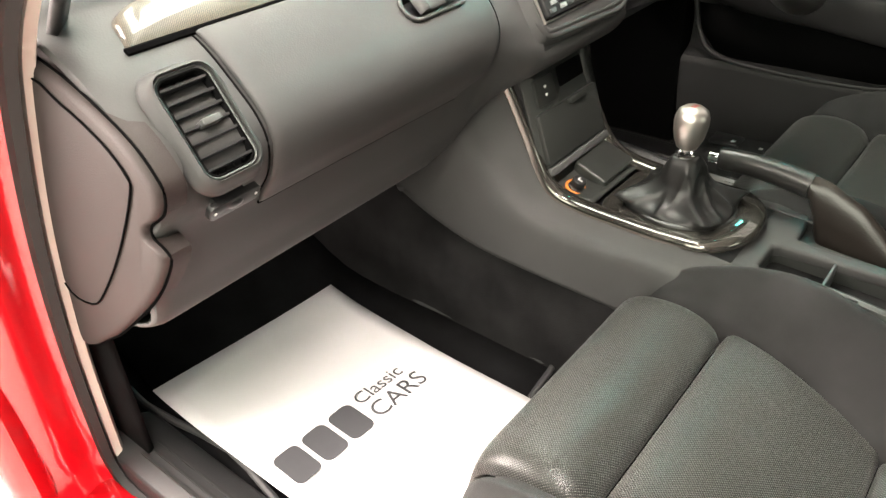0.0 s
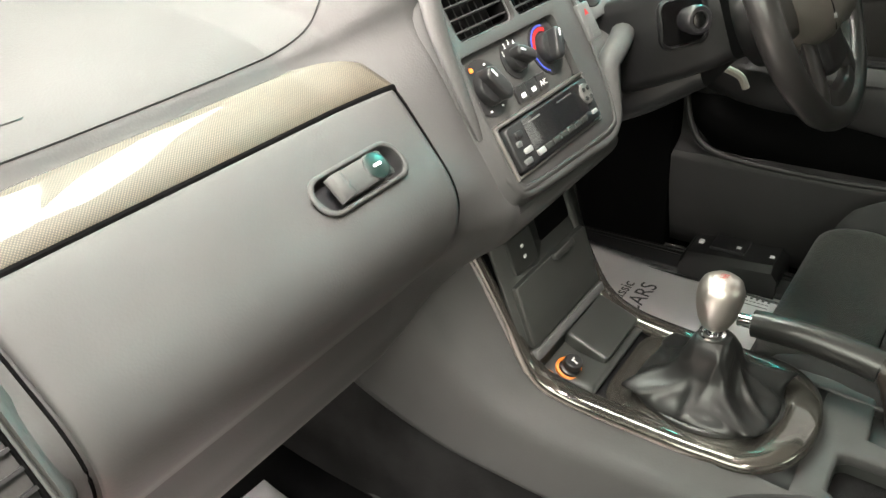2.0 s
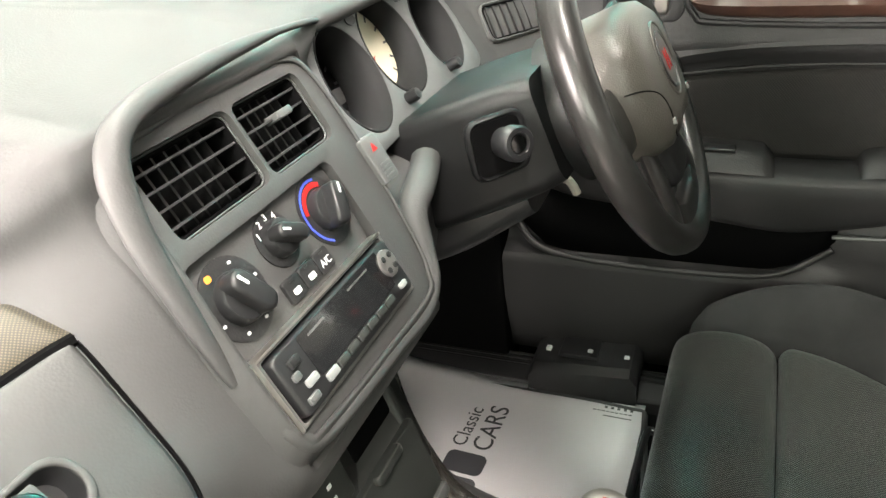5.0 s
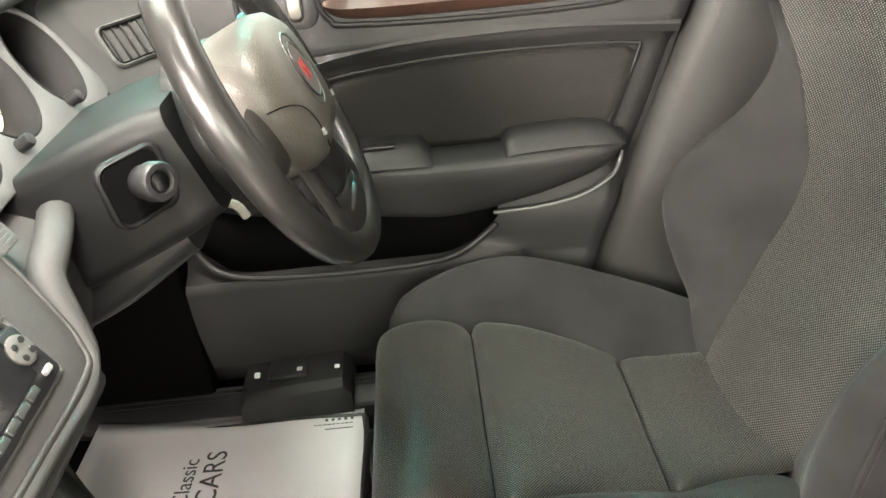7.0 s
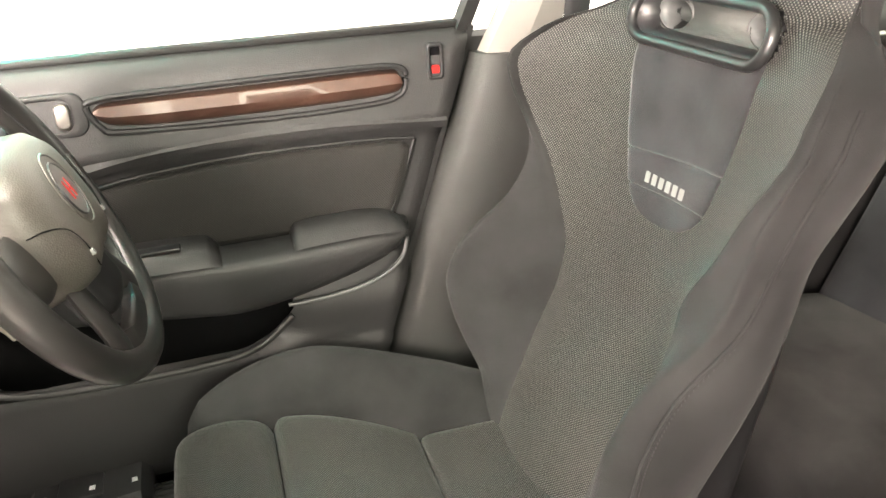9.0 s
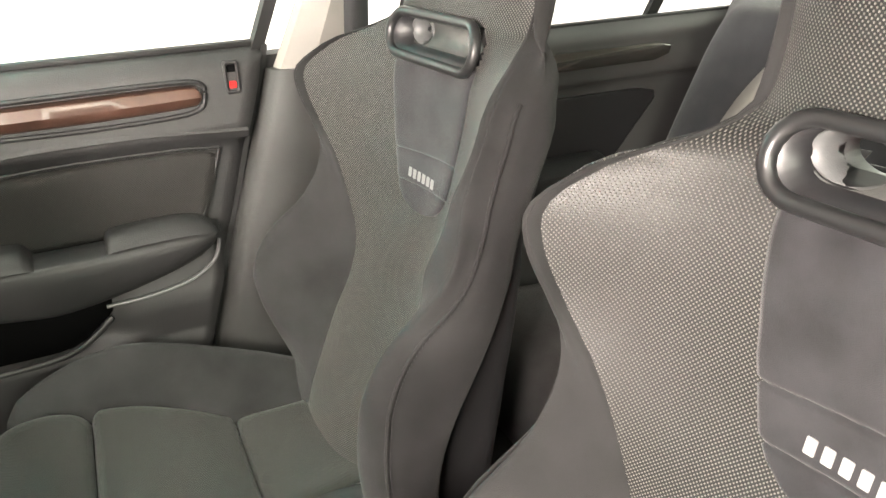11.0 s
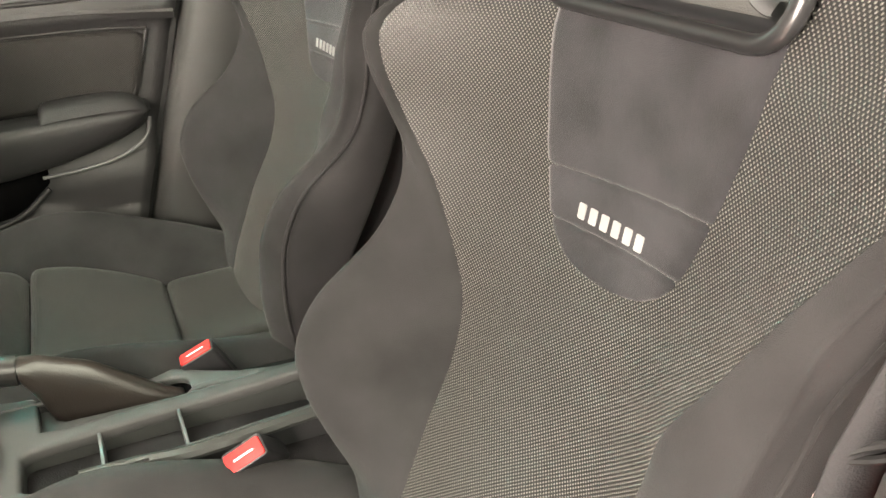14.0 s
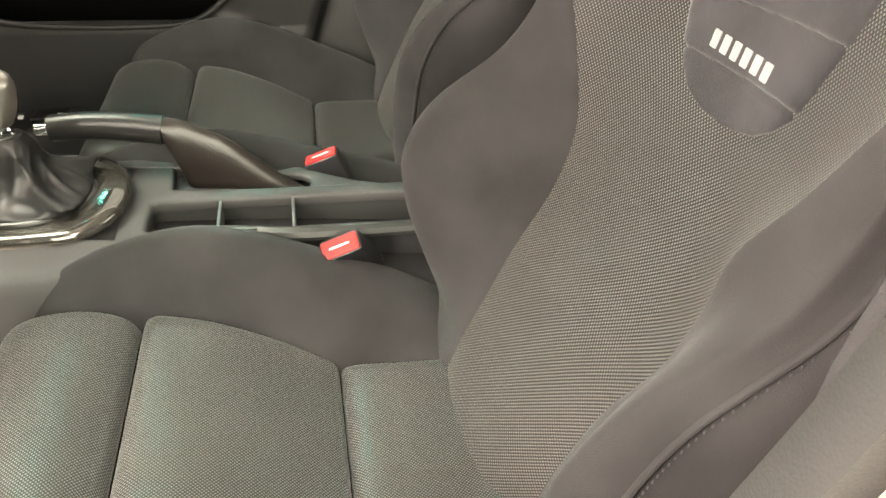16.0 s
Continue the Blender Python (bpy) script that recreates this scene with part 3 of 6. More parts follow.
part("belt_line", box(0.742, 0.765, 0.118, 1.2, 1.008, 1.018, 0.003), RUBBER, door, "black window weather strip")
part("window_pane", box(0.752, 0.756, 0.11, 1.2, 1.0, 1.36), GLASS, door).visible_shadow = False
part("window_frame", loft([[(0.735 - 0.3 * (z - 1.0), y, z), (0.765 - 0.3 * (z - 1.0), y, z), (0.765 - 0.3 * (z - 1.0), y + 0.022, z), (0.735 - 0.3 * (z - 1.0), y + 0.022, z)] for z, y in ((1.0, 0.118), (1.2, 0.05), (1.36, -0.02))]), RUBBER, door)

# rear door on the same side, seen behind the driver's seat
rdoor = thing("door_2", (0.74, -0.5, 0.35), "closed rear door with dark card, cloth insert and decor strip", "car door", kind="structure")
part("door_card", grid([[(x, y, z) for y in np.linspace(-1.25, 0.02, 8)] for z, x in crom([(0.30, 0.725), (0.50, 0.715), (0.70, 0.722), (0.84, 0.722), (0.87, 0.706), (0.92, 0.712), (0.96, 0.715), (0.985, 0.75)], 4)]), DASH, rdoor, thick=0.02, offset=1)
part("cloth_insert", prism([(-0.06, 0.70), (-0.06, 0.845), (-0.70, 0.835), (-0.745, 0.825), (-0.75, 0.81), (-0.62, 0.66), (-0.5, 0.65)][::-1], -0.004, 0.010, MX, 0.004), BLACK, rdoor)
part("decor_strip", prism([(-0.06, 0.90), (-0.06, 0.94), (-0.74, 0.934), (-0.775, 0.925), (-0.77, 0.908), (-0.73, 0.897)][::-1], 0.0, 0.026, MX, 0.010), GUNMETAL, rdoor, "dark glossy decor strip")
part("armrest", loft([crom([(0.73, y, zt), (xi, y, zt), (xi - 0.01, y, zt - 0.03), (xi + 0.02, y, zt - 0.10), (0.73, y, zt - 0.12)], 3, True) for y, zt, xi in crom([(-0.60, 0.690, 0.71), (-0.58, 0.702, 0.66), (-0.45, 0.705, 0.64), (-0.1, 0.705, 0.64)], 4)]), DASH_DARK, rdoor)
part("window_bar", loft([[(0.75 - 0.3 * (z - 1), y, z), (0.765 - 0.3 * (z - 1), y, z), (0.765 - 0.3 * (z - 1), y - 0.03, z), (0.75 - 0.3 * (z - 1), y - 0.03, z)] for z, y in ((0.96, -0.735), (1.2, -0.80))]), RUBBER, rdoor)
part("window_pane", box(0.752, 0.756, -1.25, 0.0, 0.97, 1.33), GLASS, rdoor).visible_shadow = False
part("belt_line", box(0.742, 0.762, -1.25, 0.0, 0.975, 0.986, 0.003), RUBBER, rdoor)


# ---- rear bench ----
REARCLOTH = plain("rear_cloth", (0.042, 0.040, 0.040), 0.95, grain=0.4, grain_size=0.001, vary=0.3, vary_size=0.1, sheen=0.1, spec=0.1)
REARDARK = plain("rear_suede", (0.034, 0.034, 0.038), 0.95, grain=0.4, grain_size=0.001, vary=0.3, vary_size=0.1, sheen=0.12, spec=0.1)
bench = thing("rear_bench", (0, -0.7, 0.27), "dark grey cloth rear bench seat", "rear seat")
part("cushion", loft([crom([(-0.66, y, 0.28), (-0.66, y, z - 0.03), (-0.45, y, z), (-0.1, y, z - 0.01), (0.1, y, z - 0.01), (0.45, y, z), (0.66, y, z - 0.03), (0.66, y, 0.28)], 4, True) for y, z in crom([(-0.19, 0.40), (-0.205, 0.455), (-0.26, 0.482), (-0.40, 0.475), (-0.55, 0.455), (-0.72, 0.43)], 4)]), REARCLOTH, bench, sharp=60)
part("backrest", loft([crom([(-0.66, yb, z), (-0.66, y, z), (-0.56, y + 0.05, z), (-0.30, y + 0.01, z), (0.0, y + 0.02, z), (0.30, y + 0.01, z), (0.56, y + 0.05, z), (0.66, y, z), (0.66, yb, z)], 4, True) for z, y, yb in crom([(0.42, -0.62, -0.85), (0.60, -0.70, -0.92), (0.80, -0.79, -1.0), (0.94, -0.86, -1.05), (1.0, -0.91, -1.06), (1.01, -0.97, -1.04)], 4)]), REARDARK, bench, sharp=60)
tagged(part("parcel_shelf", box(-0.66, 0.66, -1.4, -1.0, 0.93, 0.97, 0.01), DASH_DARK, None), "dark shelf behind the rear seat", "shelf", kind="structure")
rb = thing("rear_seat_belt", (0.5, -0.85, 0.6), "grey webbing seat belt with metal tongue over the rear seat", "seat belt")
part("webbing", grid([[(x - 0.024, y + 0.008, z), (x + 0.024, y + 0.008, z)] for x, y, z in crom([(0.345, -0.84, 1.03), (0.385, -0.765, 0.94), (0.425, -0.725, 0.86), (0.470, -0.70, 0.755)], 4)]), BELT, rb, thick=0.0015)
part("tongue", box(0.438, 0.506, -0.712, -0.700, 0.728, 0.756, 0.003), SILVER, rb, "metal belt tongue")

# unseen skins and fillers, added to close the shell against stray light
tagged(part("outer_skin_driver", box(0.80, 0.83, -1.5, 1.7, 0.12, 0.935, 0.01), RED, None), "red outer skin of the closed doors", "car body", kind="structure")
tagged(part("outer_skin_passenger", box(-0.83, -0.80, -1.5, -0.08, 0.12, 0.985, 0.01), RED, None), "red outer skin of the rear passenger door", "car body", kind="structure")
tagged(part("rear_bulkhead", box(-0.82, 0.82, -1.5, -1.44, 0.12, 0.96, 0.01), CARPET, None), "dark panel behind the rear seat", "car body", kind="structure")
tagged(part("underbody", box(-0.80, 0.81, -1.5, 1.7, 0.14, 0.19, 0.01), VOID, None), "dark underbody of the car", "car body", kind="structure")
# filler box added behind the gap, where outside light leaked in
tagged(part("light_gap_filler", box(0.745, 0.80, -0.12, 0.42, 0.25, 0.99), RUBBER, None), "black filler that blocks light between door and pillar", "trim", kind="structure")
# black sheet added only to hide the red outer skin
tagged(part("skin_mask", box(0.772, 0.796, -1.4, 1.68, 0.2, 0.975), VOID, None), "black sheet added to hide the red skin behind the driver side doors", "trim", kind="structure")
# black block imitates the deep shade beside the driver footwell
tagged(part("footwell_shade_block", box(0.690, 0.770, 0.97, 1.62, 0.2, 0.93, 0.01), VOID, None), "near-black block standing in for shade in the driver footwell", "trim", kind="structure")


# ---- front seats ----
SX = -0.352
# backrest sections: z, centre y, seam x, seam y, crest x, crest y, outer x
FAR_SIDE = [
    (0.400, 0.190, 0.106, 0.178, 0.192, 0.141, 0.234),
    (0.480, 0.165, 0.107, 0.157, 0.203, 0.158, 0.244),
    (0.540, 0.138, 0.110, 0.131, 0.209, 0.181, 0.249),
    (0.600, 0.108, 0.117, 0.102, 0.212, 0.199, 0.250),
    (0.660, 0.066, 0.132, 0.063, 0.212, 0.203, 0.246),
    (0.720, 0.034, 0.149, 0.042, 0.212, 0.173, 0.238),
    (0.780, 0.010, 0.177, 0.043, 0.215, 0.100, 0.233),
    (0.840, -0.010, 0.208, 0.049, 0.224, 0.062, 0.238),
    (0.900, -0.020, 0.244, 0.062, 0.243, 0.058, 0.252),
    (0.950, -0.027, 0.258, 0.076, 0.255, 0.070, 0.263),
    (0.985, -0.032, 0.257, 0.074, 0.254, 0.067, 0.263),
]
NEAR_SIDE = [
    (0.400, 0.190, 0.110, 0.154, 0.188, 0.182, 0.230),
    (0.480, 0.165, 0.113, 0.137, 0.201, 0.194, 0.242),
    (0.540, 0.138, 0.119, 0.121, 0.211, 0.201, 0.251),
    (0.600, 0.108, 0.131, 0.106, 0.221, 0.201, 0.259),
    (0.660, 0.066, 0.148, 0.082, 0.228, 0.192, 0.262),
    (0.720, 0.034, 0.160, 0.072, 0.231, 0.157, 0.258),
    (0.780, 0.010, 0.173, 0.070, 0.233, 0.084, 0.251),
    (0.840, -0.010, 0.201, 0.060, 0.238, 0.058, 0.252),
    (0.900, -0.020, 0.230, 0.058, 0.252, 0.058, 0.272),
    (0.950, -0.027, 0.256, 0.052, 0.274, 0.056, 0.290),
    (0.985, -0.032, 0.272, 0.049, 0.285, 0.050, 0.299),
    (1.020, -0.037, 0.264, 0.034, 0.274, 0.033, 0.288),
    (1.036, -0.040, 0.248, 0.014, 0.255, 0.012, 0.270),
    (1.052, -0.043, 0.217, -0.022, 0.221, -0.026, 0.236),
    (1.072, -0.047, 0.178, -0.068, 0.178, -0.074, 0.192),
]
HEAD = [
    (1.020, -0.037, 0.236, 0.040, 0.232, 0.034, 0.243),
    (1.036, -0.040, 0.214, 0.016, 0.210, 0.010, 0.222),
    (1.052, -0.043, 0.188, -0.030, 0.184, -0.037, 0.197),
    (1.072, -0.047, 0.176, -0.074, 0.172, -0.081, 0.184),
    (1.120, -0.052, 0.173, -0.087, 0.169, -0.094, 0.181),
    (1.200, -0.055, 0.171, -0.092, 0.167, -0.099, 0.179),
    (1.270, -0.062, 0.148, -0.097, 0.144, -0.103, 0.156),
    (1.300, -0.085, 0.098, -0.102, 0.094, -0.106, 0.106),
]
REAR_Y = [(0.40, 0.090), (0.48, 0.092), (0.54, 0.086), (0.60, 0.070), (0.66, 0.042), (0.72, 0.010), (0.78, -0.018), (0.84, -0.032), (0.95, -0.042), (1.02, -0.050), (1.07, -0.088), (1.20, -0.105), (1.30, -0.110)]
TWIST = 0.07  # shears the backrests to fit the camera's view
HOLE_X, HOLE_Z, HOLE_A, HOLE_B = -0.0085, 1.050, 0.121, 0.027


def back_row(z, s):
    """Centre y, seam x and y, crest x and y, outer x and rear y of one side of the backrest."""
    _, yc, xs, ys, xc, yr, xo = table(FAR_SIDE + HEAD if s > 0 else NEAR_SIDE + HEAD[4:], z)
    lean = -s * 0.0125 * min(1.0, max(0.0, (z - 1.0) / 0.05))
    return yc, xs + lean, ys, xc + lean, yr, xo + lean, table(REAR_Y, z)[1]


def back_y(x, z):
    """The front face of the backrest at a place across and up."""
    yc, xs, ys = back_row(z, 1 if x > 0 else -1)[:3]
    t = min(1.0, abs(x) / xs)
    return yc + (ys - yc) * t ** (2.6 + 1.6 * min(1.0, max(0.0, (z - 1.0) / 0.05)))


def in_hole(x, z, grow=0.0):
    """Inside the rounded slot below the head section."""
    a, b = HOLE_A + grow, HOLE_B + grow
    dx = max(0, abs(x - HOLE_X) - (a - b))
    return dx * dx + (z - HOLE_Z) ** 2 < b * b


def slot(grow, n=10):
    a, b = HOLE_A + grow, HOLE_B + grow
    out = []
    for s, a0 in ((1, -90), (-1, 90)):
        out += [(HOLE_X + s * (a - b) + b * math.cos(radians(a0 + 180 * j / n)), HOLE_Z + b * math.sin(radians(a0 + 180 * j / n))) for j in range(n + 1)]
    return out


def build_seat():
    seat = thing("car_seat", (SX, 0.35, 0.27), "black sports bucket seat with woven mesh centre and cloth bolsters", "car seat", "front seats")
    zs = np.concatenate([np.linspace(0.42, 1.0, 56), np.linspace(1.005, 1.10, 26), np.linspace(1.11, 1.30, 14)])
    rows = []
    for z in zs:
        wide = {side: back_row(z, side)[1] for side in (-1, 1)}
        rows.append([(SX + t * wide[1 if t > 0 else -1], back_y(t * wide[1 if t > 0 else -1], z), z) for t in np.linspace(-1, 1, 65)])
    part("backrest_cover", grid(rows, keep=lambda p: not in_hole(p[0] - SX, p[2], 0.002)), MESH, seat, "woven mesh cover with pale threads", thick=0.004, offset=1)
    # smooth cloth panel with stitched channels
    rows = []
    for z in np.linspace(0.8035, 1.030, 120):
        w = table([(0.8035, 0.012), (0.806, 0.036), (0.811, 0.052), (0.822, 0.068), (0.840, 0.081), (0.860, 0.0885), (0.90, 0.0995), (0.97, 0.110), (1.04, 0.113)], z)[1]
        rows.append([])
        for t in np.linspace(-1, 1, 41):
            x = -0.0125 + w * t
            dent = 0.0030 * (math.exp(-((z - 0.887 + 0.008 * t) / 0.0020) ** 2) + math.exp(-((z - 0.838 + 0.004 * t) / 0.0020) ** 2))
            rows[-1].append((SX + x, back_y(x, z) + 0.0050 - 0.0045 * abs(t) ** 12 - dent, z))
    panel = part("centre_panel", grid(rows, keep=lambda p: not in_hole(p[0] - SX, p[2], 0.002)), SUEDE, seat, "smooth charcoal suede panel", thick=0.006, offset=1)
    # maker's mark as plain pale blocks
    for k in range(6):
        x0 = 0.0255 - 0.0142 * k
        bm = prism(rrect(0, 0, 0.0088, 0.0145, 0.0012, 2), -0.0008, 0.0005, axes((SX + x0, back_y(x0, 0.853) + 0.0054, 0.853), (-1, 0, 0), (0, -0.17, 0.985)))
        part("mark_block", bm, MARK, panel)
    # belt slot: rim, tunnel, middle plate, two guides
    def slot_pts(grow, dy):
        return [(SX + x, back_y(0, HOLE_Z) - 0.25 * (z - HOLE_Z) + 0.010 * (x / 0.12) ** 2 + dy, z) for x, z in slot(grow)]
    rim = part("slot_rim", tube(slot_pts(0.003, 0.004), 0.0072, 12, closed=True, up=(0, 1, 0)), RIMGLOSS, seat, "black plastic rim of the belt slot")
    part("slot_tunnel", loft([slot_pts(0.0, 0.004), slot_pts(-0.004, -0.03), slot_pts(-0.010, -0.055)], True, False), BLACK, rim, thick=0.003)
    part("slot_plate", plate(slot(-0.004), [oval(HOLE_X - 0.084, HOLE_Z + 0.001, 0.034, 0.0215), oval(HOLE_X + 0.084, HOLE_Z + 0.001, 0.034, 0.0215)], Matrix(((1, 0, 0, SX), (0, -0.25, 1, back_y(0, HOLE_Z) - 0.020 + 0.25 * HOLE_Z), (0, 1, 0, 0), (0, 0, 0, 1)))), SLOTGREY, rim, "grey plate between the belt guides", thick=0.003)
    for s in (-1, 1):
        prof = [(0.0345, 0.022, -0.019), (0.032, 0.0205, -0.035), (0.030, 0.020, -0.060)]
        part("belt_guide", loft([[(SX + HOLE_X + s * 0.084 + s * 0.1 * d + a * math.cos(q), back_y(0, HOLE_Z) + d, HOLE_Z + b * math.sin(q)) for q in (2 * math.pi * j / 24 for j in range(24))] for a, b, d in prof], True, False), FASCIA, rim, thick=0.002)
    # side bolsters from hip to head
    for s in (-1, 1):
        secs = []
        for z in np.concatenate([np.linspace(0.40, 1.0, 50), np.linspace(1.01, 1.30, 24)]):
            yc, xs, ys, xc, ycr, xo, yb = back_row(z, s)
            bulge = max(0.0, ycr - ys)
            pts = [(xs - 0.010, ys - 0.012), (xs - 0.004, ys + 0.0025), (xs + 0.35 * (xc - xs), ys + 0.30 * bulge + 0.0035), (xs + 0.75 * (xc - xs), ys + 0.83 * bulge), (xc, ycr), (xo - 0.012, ycr - 0.018), (xo, ycr * 0.55 + yb * 0.45), (xo - 0.006, yb + 0.02), (xo - 0.03, yb - 0.005), (xs - 0.02, yb - 0.01)]
            secs.append([(SX + s * a, b, z) for a, b in crom(pts, 4, True)])
        bol = part("backrest_bolster", loft(secs), SOFT, seat, "plain dark cloth side bolster", sharp=70)
        # stitched seam along the outer edge
        def edge(z):
            r = back_row(z, s)
            return r[5], r[4]
        part("seam", tube([(SX + s * (edge(z)[0] - 0.0055), edge(z)[1] - 0.024, z) for z in np.linspace(0.46, 1.02, 60)], 0.0026, 8), SOFT, bol)
        stitches = []
        for z in np.arange(0.47, 0.77, 0.0045):
            a, b = SX + s * (edge(z)[0] - 0.0022), edge(z)[1] - 0.0285
            stitches.append(box(a - 0.0003, a + 0.0003, b - 0.0005, b + 0.0005, z - 0.0015, z + 0.0015))
        part("stitching", join(*stitches), SUEDE, bol, "fine row of grey stitches", smooth=False)
    SHELL = [(0.34, 0.19, 0.12, 0.00, -0.04), (0.60, 0.20, 0.09, -0.03, -0.075), (0.74, 0.205, 0.03, -0.05, -0.09), (0.82, 0.215, -0.015, -0.05, -0.105), (0.95, 0.245, -0.03, -0.06, -0.12), (1.02, 0.215, -0.045, -0.075, -0.125), (1.07, 0.172, -0.085, -0.105, -0.135), (1.20, 0.168, -0.095, -0.11, -0.14), (1.29, 0.10, -0.080, -0.085, -0.11)]
    back = []
    for z in np.concatenate([np.linspace(0.34, 1.0, 30), np.linspace(1.01, 1.29, 30)]):
        _, hw, yf, ys, yr = table(SHELL, z)
        half = crom([(hw - 0.004, yf), (hw, (yf + ys) / 2), (hw - 0.006, ys), (hw * 0.72, ys * 0.35 + yr * 0.65), (hw * 0.36, yr), (0.0, yr)], 5)
        back.append([(SX + x, y, z) for x, y in half] + [(SX - x, y, z) for x, y in half[-2::-1]])
    part("back_shell", grid(back, keep=lambda p: not in_hole(p[0] - SX, p[2], -0.004) or p[1] > -0.06), DASH_DARK, seat, "black rear shell", thick=-0.004)
    for ob in seat.children_recursive:
        for v in ob.data.vertices:
            v.co.y += TWIST * (v.co.x - SX)
    # cushion: three pads between thigh bolsters
    def pad(name, prof, w0, w1, mat, up, drop):
        rows = []
        n = len(prof)
        for i, (y, z) in enumerate(prof):
            w = w0 + (w1 - w0) * i / (n - 1)
            rows.append([(SX + w * t, y, z + up * t ** 4 - drop * abs(t) ** 14) for t in np.linspace(-1, 1, 41)])
        return part(name, grid(rows), mat, seat, thick=0.012, offset=1)
    pad("cushion_front", crom([(0.640, 0.33), (0.662, 0.40), (0.665, 0.445), (0.655, 0.483), (0.625, 0.503), (0.58, 0.508), (0.545, 0.500), (0.526, 0.486), (0.517, 0.468)], 4), 0.195, 0.190, MESH_FINE, 0.004, 0.03)
    pad("cushion_middle", crom([(0.516, 0.466), (0.508, 0.484), (0.49, 0.492), (0.44, 0.485), (0.38, 0.464), (0.325, 0.439), (0.306, 0.430), (0.300, 0.418)], 4), 0.192, 0.138, MESH_FINE, 0.006, 0.012)
    pad("cushion_rear", crom([(0.299, 0.416), (0.293, 0.428), (0.275, 0.434), (0.24, 0.436), (0.19, 0.438), (0.15, 0.438), (0.12, 0.43)], 4), 0.138, 0.116, MESH_FINE, 0.006, 0.012)
    THIGH = [  # y, crest z, inner x, inner z, crest x, outer x
        (0.12, 0.440, 0.114, 0.395, 0.205, 0.255),
        (0.16, 0.462, 0.116, 0.422, 0.212, 0.262),
        (0.22, 0.488, 0.122, 0.428, 0.222, 0.270),
        (0.30, 0.517, 0.136, 0.424, 0.232, 0.278),
        (0.38, 0.544, 0.156, 0.450, 0.240, 0.284),
        (0.45, 0.558, 0.176, 0.478, 0.244, 0.287),
        (0.52, 0.550, 0.188, 0.482, 0.244, 0.285),
        (0.58, 0.530, 0.188, 0.478, 0.240, 0.280),
        (0.62, 0.508, 0.186, 0.468, 0.232, 0.268),
        (0.642, 0.475, 0.184, 0.440, 0.222, 0.250),
        (0.650, 0.430, 0.182, 0.410, 0.210, 0.235),
    ]
    for s in (-1, 1):
        secs = []
        for y in np.concatenate([np.linspace(0.12, 0.60, 34), np.linspace(0.61, 0.65, 9)]):
            _, zc, xi, zi, xc, xo = table(THIGH, y)
            pts = [(xi - 0.01, zi - 0.01), (xi + 0.3 * (xc - xi), zi + 0.45 * (zc - zi)), (xi + 0.68 * (xc - xi), zi + 0.88 * (zc - zi)), (xc, zc), (xo - 0.010, zc - 0.022), (xo, zc - 0.06), (xo - 0.004, 0.39), (xo - 0.03, 0.34), (xi, 0.34)]
            secs.append([(SX + s * a, y, b) for a, b in crom(pts, 4, True)])
        part("thigh_bolster", loft(secs), SOFT, seat, "plain dark cloth thigh bolster", sharp=70)
    part("base", box(SX - 0.235, SX + 0.235, 0.10, 0.625, 0.315, 0.40, 0.02, 3), BLACK, seat)
    for s in (-1, 1):
        part("rail", box(SX + s * 0.19 - 0.02, SX + s * 0.19 + 0.02, 0.05, 0.66, 0.268, 0.318, 0.004), DASH_DARK, seat)
    part("adjust_bar", tube(crom([(SX - 0.12, 0.60, 0.33), (SX - 0.12, 0.67, 0.335), (SX - 0.10, 0.69, 0.338), (SX + 0.10, 0.69, 0.338), (SX + 0.12, 0.67, 0.335), (SX + 0.12, 0.60, 0.33)], 5), 0.006, 8), BLACK, seat, "black sliding bar")
    return seat


passenger_seat = build_seat()
driver_seat = copy_thing(passenger_seat, Matrix.Translation((SX + 0.730, 0.350, 0.271)) @ Matrix.Rotation(radians(-0.8), 4, "Z"))
driver_seat["label"] = "black sports bucket seat facing the steering wheel"


def build_buckle(x, y, z, yaw, lean, tip):
    m = Matrix.Translation((x, y, z)) @ Euler((radians(tip), radians(lean), radians(yaw))).to_matrix().to_4x4()
    b = thing("belt_buckle", (x, y, 0.36), "black seat belt buckle with red release button beside the console", "seat belt buckle", "belt buckles")
    part("housing", prism(rrect(0, 0, 0.052, 0.028, 0.005), -0.075, 0, m, 0.002), BLACK, b)
    part("release_button", prism(rrect(0, 0.001, 0.047, 0.0225, 0.003), -0.002, 0.0025, m, 0.001), REDPL, b, "red release button")
    part("button_print", prism(rrect(0, 0.001, 0.026, 0.002, 0.0008), 0.0024, 0.0030, m), WHITE, b)
    part("stalk", tube([m @ Vector((0, 0, -0.07)), (x, y - 0.03, 0.40), (x, y - 0.04, 0.34)], 0.009, 8), BLACK, b)
    return b


build_buckle(-0.122, 0.289, 0.530, 84, 26, -34)
build_buckle(0.110, 0.300, 0.527, 84, 24, -2)

# passenger belt by the pillar
pbelt = thing("front_seat_belt", (-0.64, 0.0, 0.5), "black seat belt hanging by the pillar with chrome tongue", "seat belt", "front seat belts")
part("webbing", grid([[(x - 0.008, y - 0.018, z), (x + 0.004, y + 0.014, z)] for x, y, z in ((-0.672, 0.0, 1.3), (-0.660, 0.035, 1.05), (-0.648, 0.045, 0.92), (-0.640, 0.052, 0.86), (-0.640, 0.060, 0.80), (-0.655, 0.070, 0.40))]), WEBDARK, pbelt, thick=0.0015)
